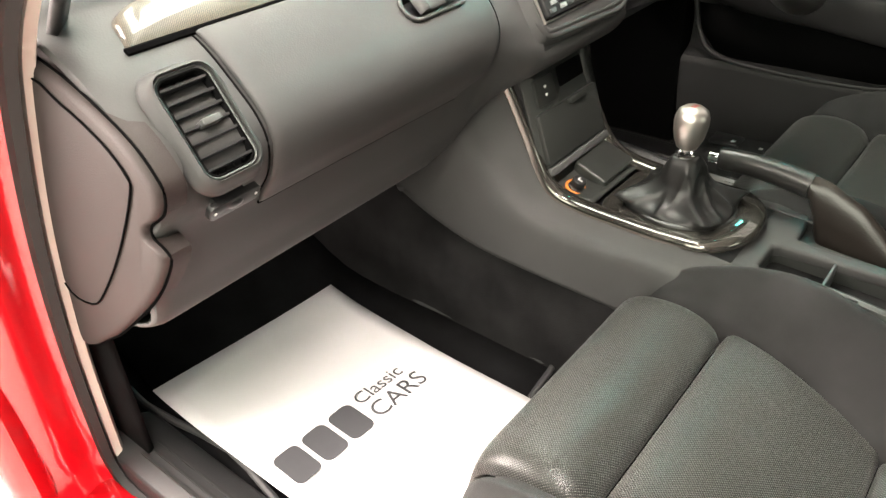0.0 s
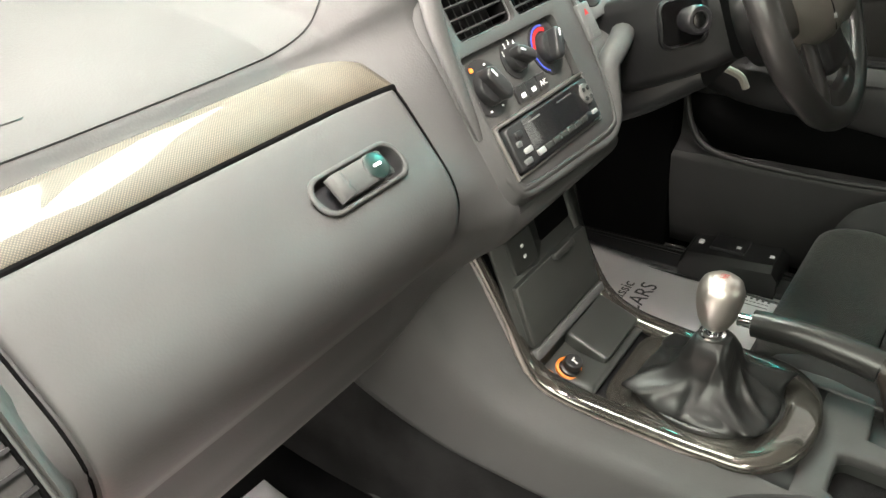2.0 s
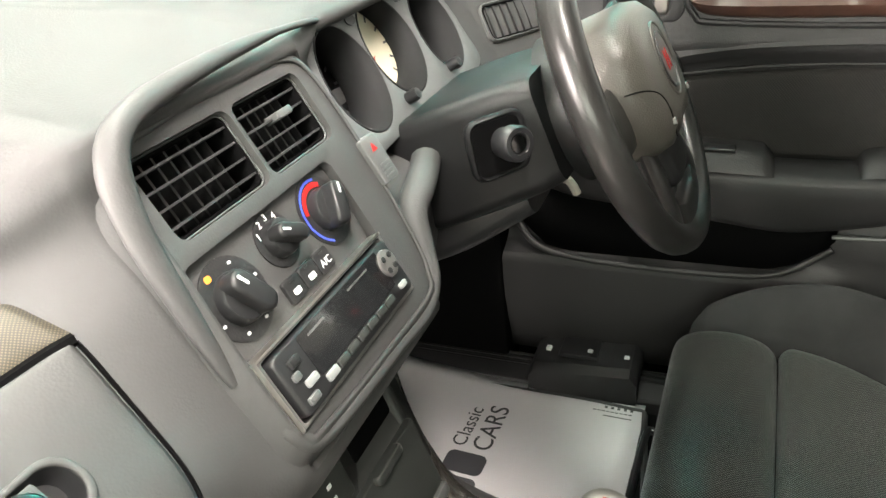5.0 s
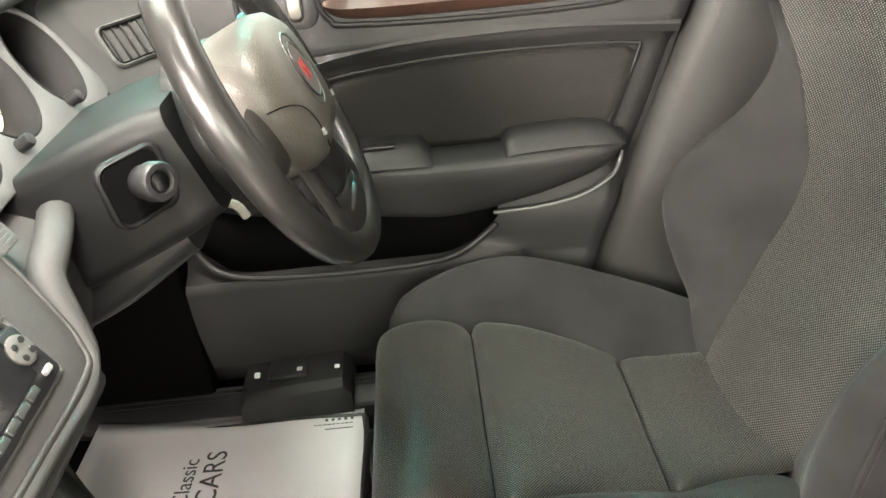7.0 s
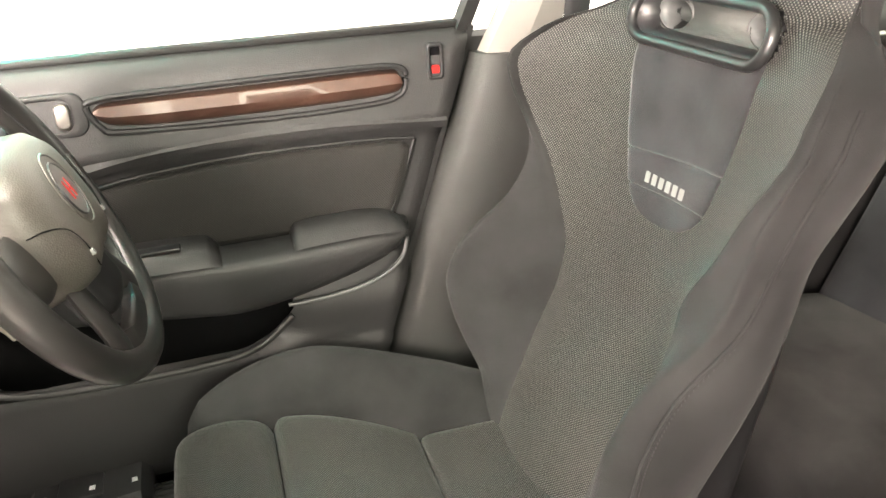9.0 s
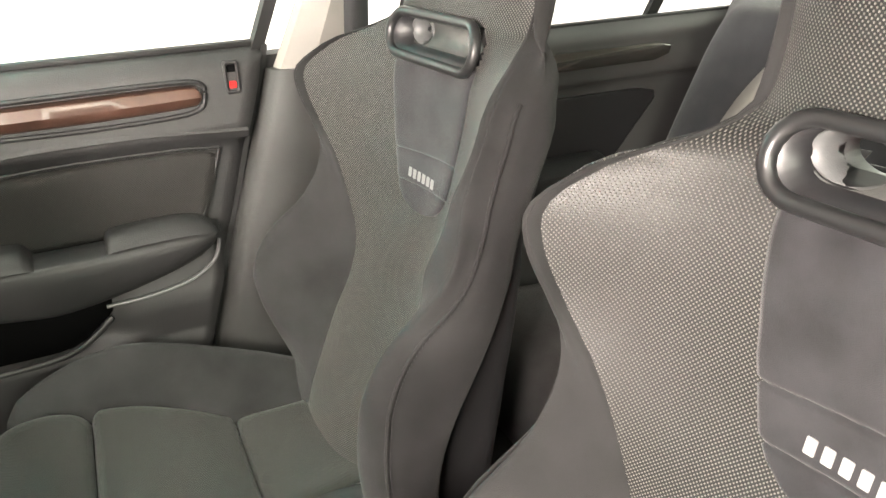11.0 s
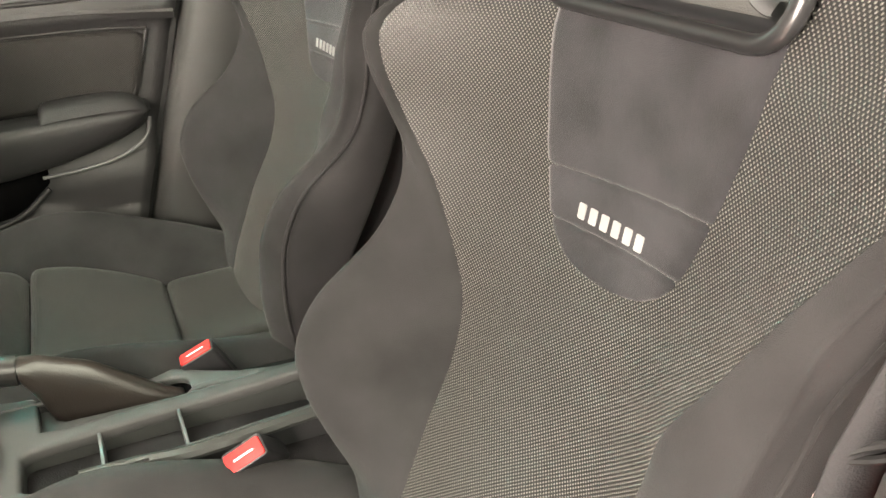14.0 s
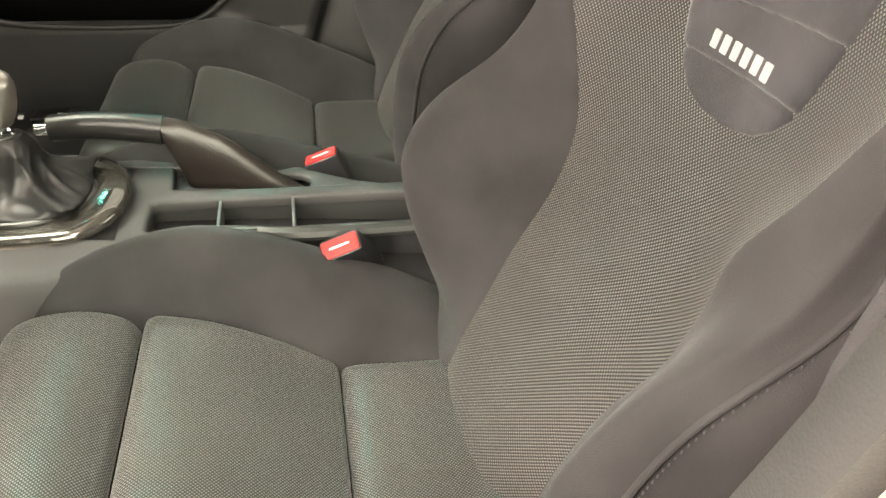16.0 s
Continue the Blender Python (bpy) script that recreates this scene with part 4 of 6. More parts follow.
part("tongue", loft([[(x - 0.001, y - 0.0015, z), (x - 0.001, y + 0.0015, z), (x + 0.001, y + 0.0018, z), (x + 0.001, y - 0.0012, z)] for x, y, z in ((-0.632, 0.0655, 0.815), (-0.6315, 0.062, 0.824), (-0.6315, 0.055, 0.843), (-0.632, 0.053, 0.848))]), ALLOY, pbelt, "slim chrome belt tongue")
part("tongue_loop", tube(crom([(-0.634, 0.060, 0.856), (-0.640, 0.052, 0.864), (-0.649, 0.040, 0.869), (-0.655, 0.034, 0.866), (-0.646, 0.044, 0.858)], 5, True), 0.0028, 8, closed=True), RUBBER, pbelt, "black loop of the belt tongue")
dbelt = thing("front_seat_belt", (0.67, -0.03, 0.5), "black seat belt hanging behind the pillar of the driver's door", "seat belt", "front seat belts")
part("webbing", grid([[(0.652 - 0.02 * k, y + 0.024, z), (0.664 - 0.02 * k, y - 0.024, z)] for k, y, z in ((1.0, -0.06, 1.36), (0.4, -0.034, 1.15), (0.0, -0.026, 1.0), (-0.3, -0.02, 0.80), (-0.4, -0.02, 0.40))]), WEBDARK, dbelt, thick=0.0015)
part("belt_guide", box(0.625, 0.655, -0.095, -0.02, 1.27, 1.30, 0.006), BLACK, dbelt)


# ---- dashboard ----
dash = thing("dashboard", (0, 1.0, 0.7), "soft grey plastic dashboard with carbon decor strip", "dashboard")
PROF_P = [(1.20, 0.575), (0.985, 0.622), (0.940, 0.680), (0.912, 0.752), (0.880, 0.795), (0.869, 0.830), (0.878, 0.858), (0.905, 0.886), (0.938, 0.914), (0.968, 0.931), (1.016, 0.955), (1.035, 0.972), (1.09, 0.992), (1.25, 1.015), (1.6, 1.045)]
PROF_C = [(1.06, 0.68), (0.98, 0.70), (0.915, 0.722), (0.868, 0.748), (0.850, 0.786), (0.862, 0.815), (0.876, 0.841), (0.890, 0.866), (0.911, 0.904), (0.932, 0.942), (0.955, 0.985), (0.958, 1.022), (0.990, 1.040), (1.15, 1.058), (1.6, 1.08)]
PROF_D = [(1.10, 0.64), (1.03, 0.66), (0.965, 0.69), (0.925, 0.73), (0.905, 0.775), (0.900, 0.815), (0.905, 0.850), (0.916, 0.874), (0.932, 0.904), (0.952, 0.940), (0.985, 1.000), (0.968, 1.028), (0.995, 1.050), (1.15, 1.065), (1.6, 1.085)]


def mixp(a, b, t):
    return [tuple(np.array(p) * (1 - t) + np.array(q) * t) for p, q in zip(a, b)]


def setback(prof, lo, hi, d):
    return [(y + (d if lo <= i <= hi else 0), z) for i, (y, z) in enumerate(prof)]


PROF_E = [(y + 0.03, z - 0.004) for y, z in PROF_P]
STATIONS = [(-0.706, [(y + 0.016, z - 0.004) for y, z in PROF_P]), (-0.703, [(y + 0.008, z - 0.002) for y, z in PROF_P]), (-0.694, [(y + 0.002, z - 0.001) for y, z in PROF_P]), (-0.68, PROF_P), (-0.66, PROF_P), (-0.45, PROF_P), (-0.24, PROF_P), (-0.185, mixp(PROF_P, PROF_C, 0.18)), (-0.150, mixp(PROF_P, PROF_C, 0.55)), (-0.120, mixp(PROF_P, PROF_C, 0.92)), (-0.104, PROF_C), (-0.099, setback(PROF_C, 5, 10, 0.05)), (0.137, setback(PROF_C, 5, 10, 0.05)), (0.141, mixp(PROF_C, PROF_D, 0.15)), (0.175, mixp(PROF_C, PROF_D, 0.6)), (0.185, mixp(PROF_C, PROF_D, 0.8)), (0.19, setback(mixp(PROF_C, PROF_D, 0.9), 8, 10, 0.05)), (0.53, setback(PROF_D, 8, 10, 0.05)), (0.535, PROF_D), (0.60, PROF_D), (0.66, [(y - 0.030, z - 0.003) for y, z in PROF_D]), (0.74, [(y - 0.085, z - 0.01) for y, z in PROF_D])]


def dash_section(x):
    xs = [s[0] for s in STATIONS]
    i = min(max(int(np.searchsorted(xs, x)) - 1, 0), len(xs) - 2)
    t = min(1, max(0, (x - xs[i]) / (xs[i + 1] - xs[i])))
    return mixp(STATIONS[i][1], STATIONS[i + 1][1], t)


def dash_at(x, s):
    """A place on the dashboard skin: s counts the control places of its section, from below to above."""
    p = dash_section(x)
    i = int(min(max(math.floor(s), 0), len(p) - 2))
    t = s - i
    a, b, c, d = (np.array(p[k]) for k in (max(i - 1, 0), i, i + 1, min(i + 2, len(p) - 1)))
    return 0.5 * (2 * b + (c - a) * t + (2 * a - 5 * b + 4 * c - d) * t * t + (3 * b - a - 3 * c + d) * t ** 3)


def on_dash(x, s, lift):
    a, b = dash_at(x, s - 0.05), dash_at(x, s + 0.05)
    n = np.array((-(b[1] - a[1]), b[0] - a[0]))
    n /= np.linalg.norm(n)
    p = dash_at(x, s) + n * lift
    return (x, p[0], p[1])


xs = sorted(set(list(np.linspace(-0.706, -0.25, 24)) + list(np.linspace(-0.25, -0.104, 16)) + [s[0] for s in STATIONS] + list(np.linspace(0.141, 0.19, 5)) + list(np.linspace(0.535, 0.74, 8))))
DASH_BODY = grid([[(x, *dash_at(x, s)) for x in xs] for s in np.arange(0, 14.01, 0.2)], keep=lambda p: not (-0.345 < p[0] < -0.22 and 0.855 < p[2] < 0.915))
part("body", DASH_BODY, DASH, dash, thick=0.004, offset=-1, sharp=35)

# glove box lid with rounded lower right corner
rows = []
for s in np.linspace(3.0, 8.75, 100):
    k = (s - 3.0) / 5.75
    xr = table([(3.15, -0.235), (3.6, -0.212), (4.5, -0.196), (6.0, -0.186), (7.5, -0.178), (8.75, -0.172)], s)[1]
    rows.append([on_dash(-0.578 + (xr + 0.578) * t, s, 0.008 - 0.005 * max(abs(2 * t - 1), abs(2 * k - 1)) ** 40) for t in np.linspace(0, 1, 110)])
LM = axes(Vector(on_dash(-0.282, 7.05, 0.0095)), (1, 0, 0), Vector(on_dash(-0.282, 7.5, 0.006)) - Vector(on_dash(-0.282, 6.6, 0.006)))


def off_latch(p):
    """Clear of the latch's oval well."""
    q = LM.inverted() @ Vector(p)
    return max(0.0, abs(q.x) - 0.036) ** 2 + q.y ** 2 > 0.0175 ** 2 or abs(q.z) > 0.03


lid = part("glove_box_lid", grid(rows, keep=off_latch), DASH, dash, "grey glove box lid with lock", thick=0.010, offset=-1, sharp=60)
part("lid_gap", tube([on_dash(table([(3.15, -0.230), (3.6, -0.208), (4.5, -0.192), (6.0, -0.182), (7.5, -0.174), (8.75, -0.168)], s)[1], s, 0.0) for s in np.linspace(3.3, 8.75, 30)], 0.0017, 6), VOID, dash)
part("lid_gap", tube([on_dash(x, 2.97, 0.001) for x in np.linspace(-0.578, -0.235, 24)], 0.0022, 6), VOID, dash)
part("lid_gap", tube([on_dash(-0.581, s, 0.0) for s in np.linspace(3.3, 8.75, 24)], 0.0013, 6), VOID, dash)

# latch in its oval well
well = part("latch_rim", plate(rrect(0, 0, 0.112, 0.040, 0.018, 8), [rrect(0, 0, 0.102, 0.031, 0.0145, 8)], LM @ Matrix.Translation((0, 0, 0.0035))), DASH, lid, thick=0.004, bevel=0.0015)
# black plastic here puts the shade of the well into its colour
part("latch_well", join(loft([[LM @ Vector((x, y, h)) for x, y in rrect(0, 0, w, d, d * 0.46, 8)] for w, d, h in ((0.106, 0.035, 0.0030), (0.102, 0.031, 0.0005), (0.098, 0.028, -0.006), (0.090, 0.024, -0.010))], True, False), prism(rrect(0, 0, 0.092, 0.026, 0.011, 8), -0.0115, -0.0098, LM)), BLACK, well, "moulded latch well, blackened for the shade inside", sharp=60)
part("latch_lever", loft([[LM @ Vector((x, y, h)) for y, h in ((-0.0125, 0.001), (-0.0125, hh - 0.002), (-0.010, hh), (0.010, hh), (0.0125, hh - 0.002), (0.0125, 0.001))] for x, hh in crom([(-0.034, 0.003), (-0.030, 0.009), (-0.022, 0.011), (-0.018, 0.0085), (0.0, 0.0095), (0.028, 0.0085), (0.031, 0.004)], 3)]), DASH, well, "grey pull latch")
part("lock_plate", spin([(0.0125, 0.0), (0.0125, 0.0102), (0.0115, 0.011), (0, 0.011)], LM @ Matrix.Translation((0.016, 0, 0)), 24), GREEN, well, "round dark green lock")
part("lock_ring", spin([(0.0135, 0.0), (0.0135, 0.0098), (0.0128, 0.0104)], LM @ Matrix.Translation((0.016, 0, 0)), 24, False), BLACK, well)
part("key_slot", prism(rrect(0.016, 0, 0.010, 0.0028, 0.001), 0.0108, 0.0114, LM), WHITE, well)

# carbon decor strip above the lid: pointed at the door end, rounded at the middle
rows = []
for s in np.linspace(8.85, 10.12, 16):
    k = (s - 8.85) / 1.27
    xr = -0.166 - 0.012 * k - 0.055 * max(0, (k - 0.55) / 0.45) ** 2.2
    xl = -0.650 + 0.016 * k + 0.05 * max(0, (k - 0.5) / 0.5) ** 2
    rows.append([on_dash(xl + (xr - xl) * t, s, 0.007 * (1 - abs(2 * k - 1) ** 2.5) * (1 - abs(2 * t - 1) ** 30) + 0.001) for t in np.linspace(0, 1, 60)])
part("decor_strip", grid(rows), CARBON, dash, "glossy lacquered carbon weave strip", thick=0.003, offset=-1, sharp=60)
part("strip_gap", tube([on_dash(x, 8.8, 0.001) for x in np.linspace(-0.652, -0.168, 40)], 0.0045, 6), VOID, dash)
# airbag lid seam on top
lid_line = [on_dash(x, s, 0.0006) for x, s in crom([(-0.545, 13.2), (-0.552, 12.2), (-0.558, 11.6), (-0.550, 11.15), (-0.52, 10.95), (-0.45, 10.9), (-0.30, 10.95), (-0.225, 11.05), (-0.190, 11.3), (-0.170, 11.7), (-0.150, 12.1), (-0.117, 12.8), (-0.09, 13.4)], 6)]
emboss = axes(Vector(on_dash(-0.495, 11.75, 0.0002)), (1, 0, 0), Vector(on_dash(-0.495, 11.9, 0)) - Vector(on_dash(-0.495, 11.6, 0)))
part("embossed_bar", join(*[prism(rrect(x, 0, w, 0.010, 0.002, 3), -0.0005, 0.0006, emboss) for x, w in ((-0.026, 0.022), (0.014, 0.046))]), DASH, dash, "embossed plain bars on the airbag lid")
part("airbag_seam", tube(lid_line, 0.0009, 6), DASH_DARK, dash, "thin seam of the airbag lid")

# passenger air vent in a rounded pod
def vent_block(parent, name, m, w, h, slats, fins, depth=0.03, r=0.012, frame_w=0.008, tab=0):
    v = part(name, plate(rrect(0, 0, w + 2 * frame_w, h + 2 * frame_w, r + frame_w, 6), [rrect(0, 0, w, h, r, 6)], m), FASCIA, parent, "air vent with dark slats", thick=0.008, bevel=0.002)
    # near-black well and floor imitate the shade behind the slats
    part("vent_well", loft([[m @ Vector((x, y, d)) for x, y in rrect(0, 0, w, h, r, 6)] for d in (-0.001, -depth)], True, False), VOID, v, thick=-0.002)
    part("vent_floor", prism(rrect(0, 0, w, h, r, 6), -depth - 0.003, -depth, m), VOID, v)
    for k in range(slats):
        y = -h / 2 + h * (k + 0.7) / (slats + 0.4)
        part("slat", prism(rrect(0, y, w - 0.002, 0.0018 if w > 0.08 else 0.0026, 0.0007, 2), -0.014, -0.0015, m), SLAT, v)
    for k in range(fins):
        x = -w / 2 + w * (k + 1) / (fins + 1)
        part("fin", prism(rrect(x, 0, 0.0022, h - 0.004, 0.0008, 2), -depth + 0.002, -0.016, m), DASH_DARK, v)
    if tab:
        y = -h / 2 + h * (slats // 2 + 0.7) / (slats + 0.4)
        part("tab", prism(rrect(tab * w, y, 0.022, 0.007, 0.002, 3), -0.010, 0.006, m, 0.002), FASCIA, v, "grey vent tab")
    return v


pv = Vector(on_dash(-0.634, 6.35, 0.004))
tv = Vector(on_dash(-0.634, 8.2, 0.004)) - Vector(on_dash(-0.634, 4.6, 0.004))
PM = axes(pv + Vector((0, -0.004, 0.003)), (1, 0.02, 0), tv)


def rim_ring(w, h, r, f):
    """One line round the vent, let down onto the curved skin by f."""
    return [PM @ Vector((x, y, (1 - f) * 0.001 + f * (-0.0085 - y * y / 0.40))) for x, y in rrect(0, 0, w, h, r, 7)]


part("vent_rim", loft([rim_ring(0.062, 0.106, 0.014, 0.3), rim_ring(0.065, 0.109, 0.015, 0.0), rim_ring(0.070, 0.113, 0.018, 0.08), rim_ring(0.076, 0.118, 0.021, 0.45), rim_ring(0.083, 0.124, 0.025, 0.92), rim_ring(0.088, 0.128, 0.028, 1.1)], True, False), DASH, dash, "soft rounded rim of the side vent", thick=-0.002, sharp=70)
vent_block(dash, "side_vent", PM @ Matrix.Translation((0, 0, -0.002)), 0.056, 0.100, 7, 5, 0.03, 0.012, 0.004, 0.05)
WPM = axes(on_dash(-0.634, 4.05, 0.0140), (1, 0.02, 0), Vector(on_dash(-0.634, 4.4, 0)) - Vector(on_dash(-0.634, 3.85, 0)))
wheelp = part("vent_wheel_plate", prism(rrect(0, 0, 0.062, 0.019, 0.006), -0.006, 0.0012, WPM, 0.001), BLACK, dash)
part("thumb_wheel", spin([(0.019, -0.004), (0.02, -0.002), (0.02, 0.002), (0.019, 0.004)], WPM @ Matrix.Translation((0, 0, -0.0165)) @ Euler((radians(90), 0, 0)).to_matrix().to_4x4(), 24), SLAT, wheelp)
for sx in (-0.025, 0.025):
    part("dot", spin([(0.0017, 0.001), (0.0017, 0.0018), (0.001, 0.002)], WPM @ Matrix.Translation((sx, 0, 0)), 12), WHITE, wheelp)

# end cap of the dashboard towards the open door
cap = [(1.10, 0.955), (1.035, 0.933), (0.982, 0.919), (0.935, 0.900), (0.893, 0.878), (0.870, 0.855), (0.861, 0.836), (0.872, 0.811), (0.901, 0.789), (0.905, 0.774), (0.889, 0.766), (0.886, 0.751), (0.934, 0.691), (1.012, 0.621), (1.094, 0.557), (1.20, 0.507), (1.30, 0.62), (1.30, 0.90)]
CAPM = Matrix(((0, 0, -1, -0.702), (1, 0, 0, 0), (0, 1, 0, 0), (0, 0, 0, 1)))
capo = part("end_cap", prism([tuple(p) for p in crom(cap, 4, True)], -0.02, 0.012, CAPM, 0.008), CAP_TINTED, dash, "smooth end cap of the dashboard, tinted for the open door's bounce and shade")
inner = [(1.045, 0.903), (0.983, 0.895), (0.928, 0.872), (0.900, 0.847), (0.904, 0.825), (0.962, 0.745), (1.032, 0.665), (1.089, 0.618), (1.15, 0.627), (1.12, 0.76)]
part("fuse_cover", prism([tuple(p) for p in crom(inner, 4, True)], 0.0, 0.0135, CAPM, 0.002), CAP_TINTED, capo)
part("cover_seam", tube([(-0.7155, y, z) for y, z in crom(inner, 4, True)], 0.0012, 6, closed=True), VOID, capo)
part("cap_seam", tube([(-0.706, y * 1.0 - 0.002, z) for y, z in crom(cap, 4, True)], 0.0015, 6, closed=True), VOID, capo)

# ---- centre stack ----
FO = Vector((0.005, 0.89, 0.866))
FM = axes(FO, (1, 0, 0), (0, 0.482, 0.876))  # x across, y up the sloping face, z towards the cabin
face_line = [tuple(p) for p in crom([(-0.098, 0.152), (-0.04, 0.168), (0.04, 0.174), (0.11, 0.168), (0.134, 0.15), (0.140, 0.09), (0.136, 0.03), (0.128, -0.03), (0.118, -0.058), (0.098, -0.072), (0.0, -0.070), (-0.085, -0.066), (-0.106, -0.058), (-0.112, -0.02), (-0.108, 0.06)], 4, True)]
fascia = part("centre_fascia", plate(face_line, [rrect(-0.037, 0.125, 0.110, 0.064, 0.010, 5), rrect(0.070, 0.125, 0.096, 0.064, 0.010, 5), rrect(-0.010, 0.0125, 0.196, 0.136, 0.010, 5)], FM @ Matrix.Translation((0, 0, 0.012))), DASH, dash, "grey centre fascia with vents and controls", thick=0.014, bevel=0.003)
part("fascia_skirt", loft([[FM @ Vector((x + g * (x - 0.01) / 0.13, y + g * (y - 0.05) / 0.13, h)) for x, y in face_line] for g, h in ((-0.001, 0.0118), (0.002, 0.0112), (0.006, 0.008), (0.011, 0.001), (0.020, -0.010), (0.030, -0.024))], True, False), DASH, dash, "soft edge round the centre fascia", thick=-0.003, sharp=70)
part("vent_hood", tube([FM @ Vector((x, y, h)) for x, y, h in crom([(-0.121, 0.0, 0.004), (-0.121, 0.06, 0.010), (-0.118, 0.12, 0.016), (-0.106, 0.160, 0.022), (-0.075, 0.180, 0.026), (0.0, 0.188, 0.028), (0.08, 0.190, 0.027), (0.15, 0.188, 0.022), (0.20, 0.186, 0.010)], 5)], lambda t: 0.004 + 0.0075 * math.sin(math.pi * min(1.0, t * 1.25)) ** 0.7 if t < 0.8 else 0.004, 12, 0.8), DASH, dash, "soft lip over the centre vents")
for cx, w, tab in ((-0.037, 0.106, 0.0), (0.070, 0.092, 0.08)):
    vent_block(dash, "centre_vent", FM @ Matrix.Translation((cx, 0.125, 0.006)), w, 0.060, 4, 7, 0.035, 0.008, 0.002, tab)
part("surround_ridge", tube([FM @ Vector((x, y, h)) for x, y, h in crom([(-0.110, -0.030, 0.004), (-0.112, -0.050, 0.007), (-0.100, -0.070, 0.005), (-0.06, -0.076, 0.006), (0.03, -0.080, 0.006), (0.092, -0.083, 0.006), (0.124, -0.070, 0.007), (0.140, -0.04, 0.009), (0.156, -0.008, 0.011), (0.185, 0.004, 0.013), (0.215, 0.010, 0.008), (0.245, 0.016, 0.0)], 5)], lambda t: 0.0076 + 0.0085 * min(1.0, max(0.0, (t - 0.52) / 0.25)), 12, 0.85), DASH, dash, "rounded ridge under the centre fascia")
heater = part("heater_panel", prism(rrect(-0.008, 0.041, 0.190, 0.082, 0.012, 5), -0.004, 0.004, FM, 0.002), DASH, dash, "heater control panel")


def knob(cx, cy, rd, rk, turn, dots):
    d = part("control_dial", spin([(rd, 0.003), (rd, 0.0052), (rd * 0.9, 0.0058), (rk * 1.1, 0.0052), (rk, 0.0053)], FM @ Matrix.Translation((cx, cy, 0)), 36), DASH_DARK, heater, "round heater dial")
    part("knob", spin([(rk, 0.005), (rk * 0.97, 0.012), (rk * 0.9, 0.0145), (rk * 0.7, 0.0155), (0, 0.0158)], FM @ Matrix.Translation((cx, cy, 0)), 28), BLACK, d)
    km = FM @ Matrix.Translation((cx, cy, 0)) @ Euler((0, 0, radians(turn))).to_matrix().to_4x4()
    part("grip", prism(rrect(0, 0, rk * 2.05, rk * 0.85, rk * 0.4, 5), 0.012, 0.027, km, 0.004), BLACK, d)
    part("pointer", prism(rrect(rk * 0.62, 0, rk * 0.5, rk * 0.12, 0.0006, 2), 0.0268, 0.0274, km), WHITE, d)
    return d, km


k1, _ = knob(-0.076, 0.042, 0.0315, 0.020, 118, 0)
k2, _ = knob(-0.010, 0.055, 0.0225, 0.0155, 150, 0)
k3, _ = knob(0.055, 0.048, 0.0305, 0.0185, 60, 0)


def arc(cx, cy, r, w, a0, a1, mat, parent):
    pts = [(cx + (r + s * w) * math.cos(radians(a)), cy + (r + s * w) * math.sin(radians(a))) for s, seq in ((0, np.linspace(a0, a1, 14)), (1, np.linspace(a1, a0, 14))) for a in seq]
    part("scale", plate(pts, [], FM @ Matrix.Translation((0, 0, 0.0061))), mat, parent, smooth=False)


arc(0.055, 0.048, 0.0205, 0.0045, 60, 168, REDPL, k3)
arc(0.055, 0.048, 0.0262, 0.0022, 72, 245, BLUEP, k3)
arc(0.055, 0.048, 0.0205, 0.0075, -8, 30, REDPL, k3)
for k, a in enumerate((150, 118, 88, 58)):
    lettering("numeral", str(k + 1), 0.0085, FM @ Matrix.Translation((-0.010 + 0.0187 * math.cos(radians(a)), 0.055 + 0.0187 * math.sin(radians(a)), 0.006)), WHITE, k2)
for a in (10, 62, -65, 200, 245):
    part("symbol", prism(rrect(-0.076 + 0.026 * math.cos(radians(a)), 0.042 + 0.026 * math.sin(radians(a)), 0.0032, 0.0022, 0.0008, 2), 0.0055, 0.0062, FM), WHITE, k1)
part("symbol", prism(rrect(-0.076 + 0.026 * math.cos(radians(118)), 0.042 + 0.026 * math.sin(radians(118)), 0.0062, 0.005, 0.002, 3), 0.0055, 0.0062, FM), ORANGE, k1)
for k in range(3):
    bt = part("push_button", prism(rrect(-0.0265 + 0.0222 * k, 0.0185, 0.0212, 0.0185, 0.0025, 3), 0.002, 0.0075, FM, 0.0012), DASH_DARK, heater)
    if k == 2:
        lettering("button_text", "A/C", 0.0088, FM @ Matrix.Translation((-0.0265 + 0.0222 * k, 0.0165, 0.0077)), WHITE, bt)
    else:
        part("symbol", prism(rrect(-0.0265 + 0.0222 * k, 0.0160, 0.009, 0.005, 0.0015, 3), 0.0074, 0.0078, FM), WHITE, bt)
    part("tell_tale", prism(rrect(-0.0265 + 0.0222 * k, 0.0245, 0.006, 0.0012, 0.0004, 2), 0.0074, 0.0078, FM), BLACK, bt)

haz = part("hazard_switch", prism(rrect(0.149, 0.052, 0.028, 0.047, 0.003, 3), 0.004, 0.0175, FM, 0.002), FASCIA, dash, "grey hazard warning switch")
part("triangle", prism([(0.144, 0.060), (0.154, 0.060), (0.149, 0.068)], 0.0174, 0.0179, FM), REDPL, haz, "red warning triangle")
for k in range(4):
    part("rib", prism(rrect(0.150, 0.034 + 0.004 * k, 0.016, 0.0018, 0.0006, 2), 0.0170, 0.0182, FM), FASCIA, haz)

# car radio
RMX = FM @ Matrix.Translation((-0.012, 0.003, 0.0015))
radio = thing("car_radio", tuple(RMX @ Vector((0, -0.029, 0))), "silver and black detachable-face car radio in the centre stack", "car radio")
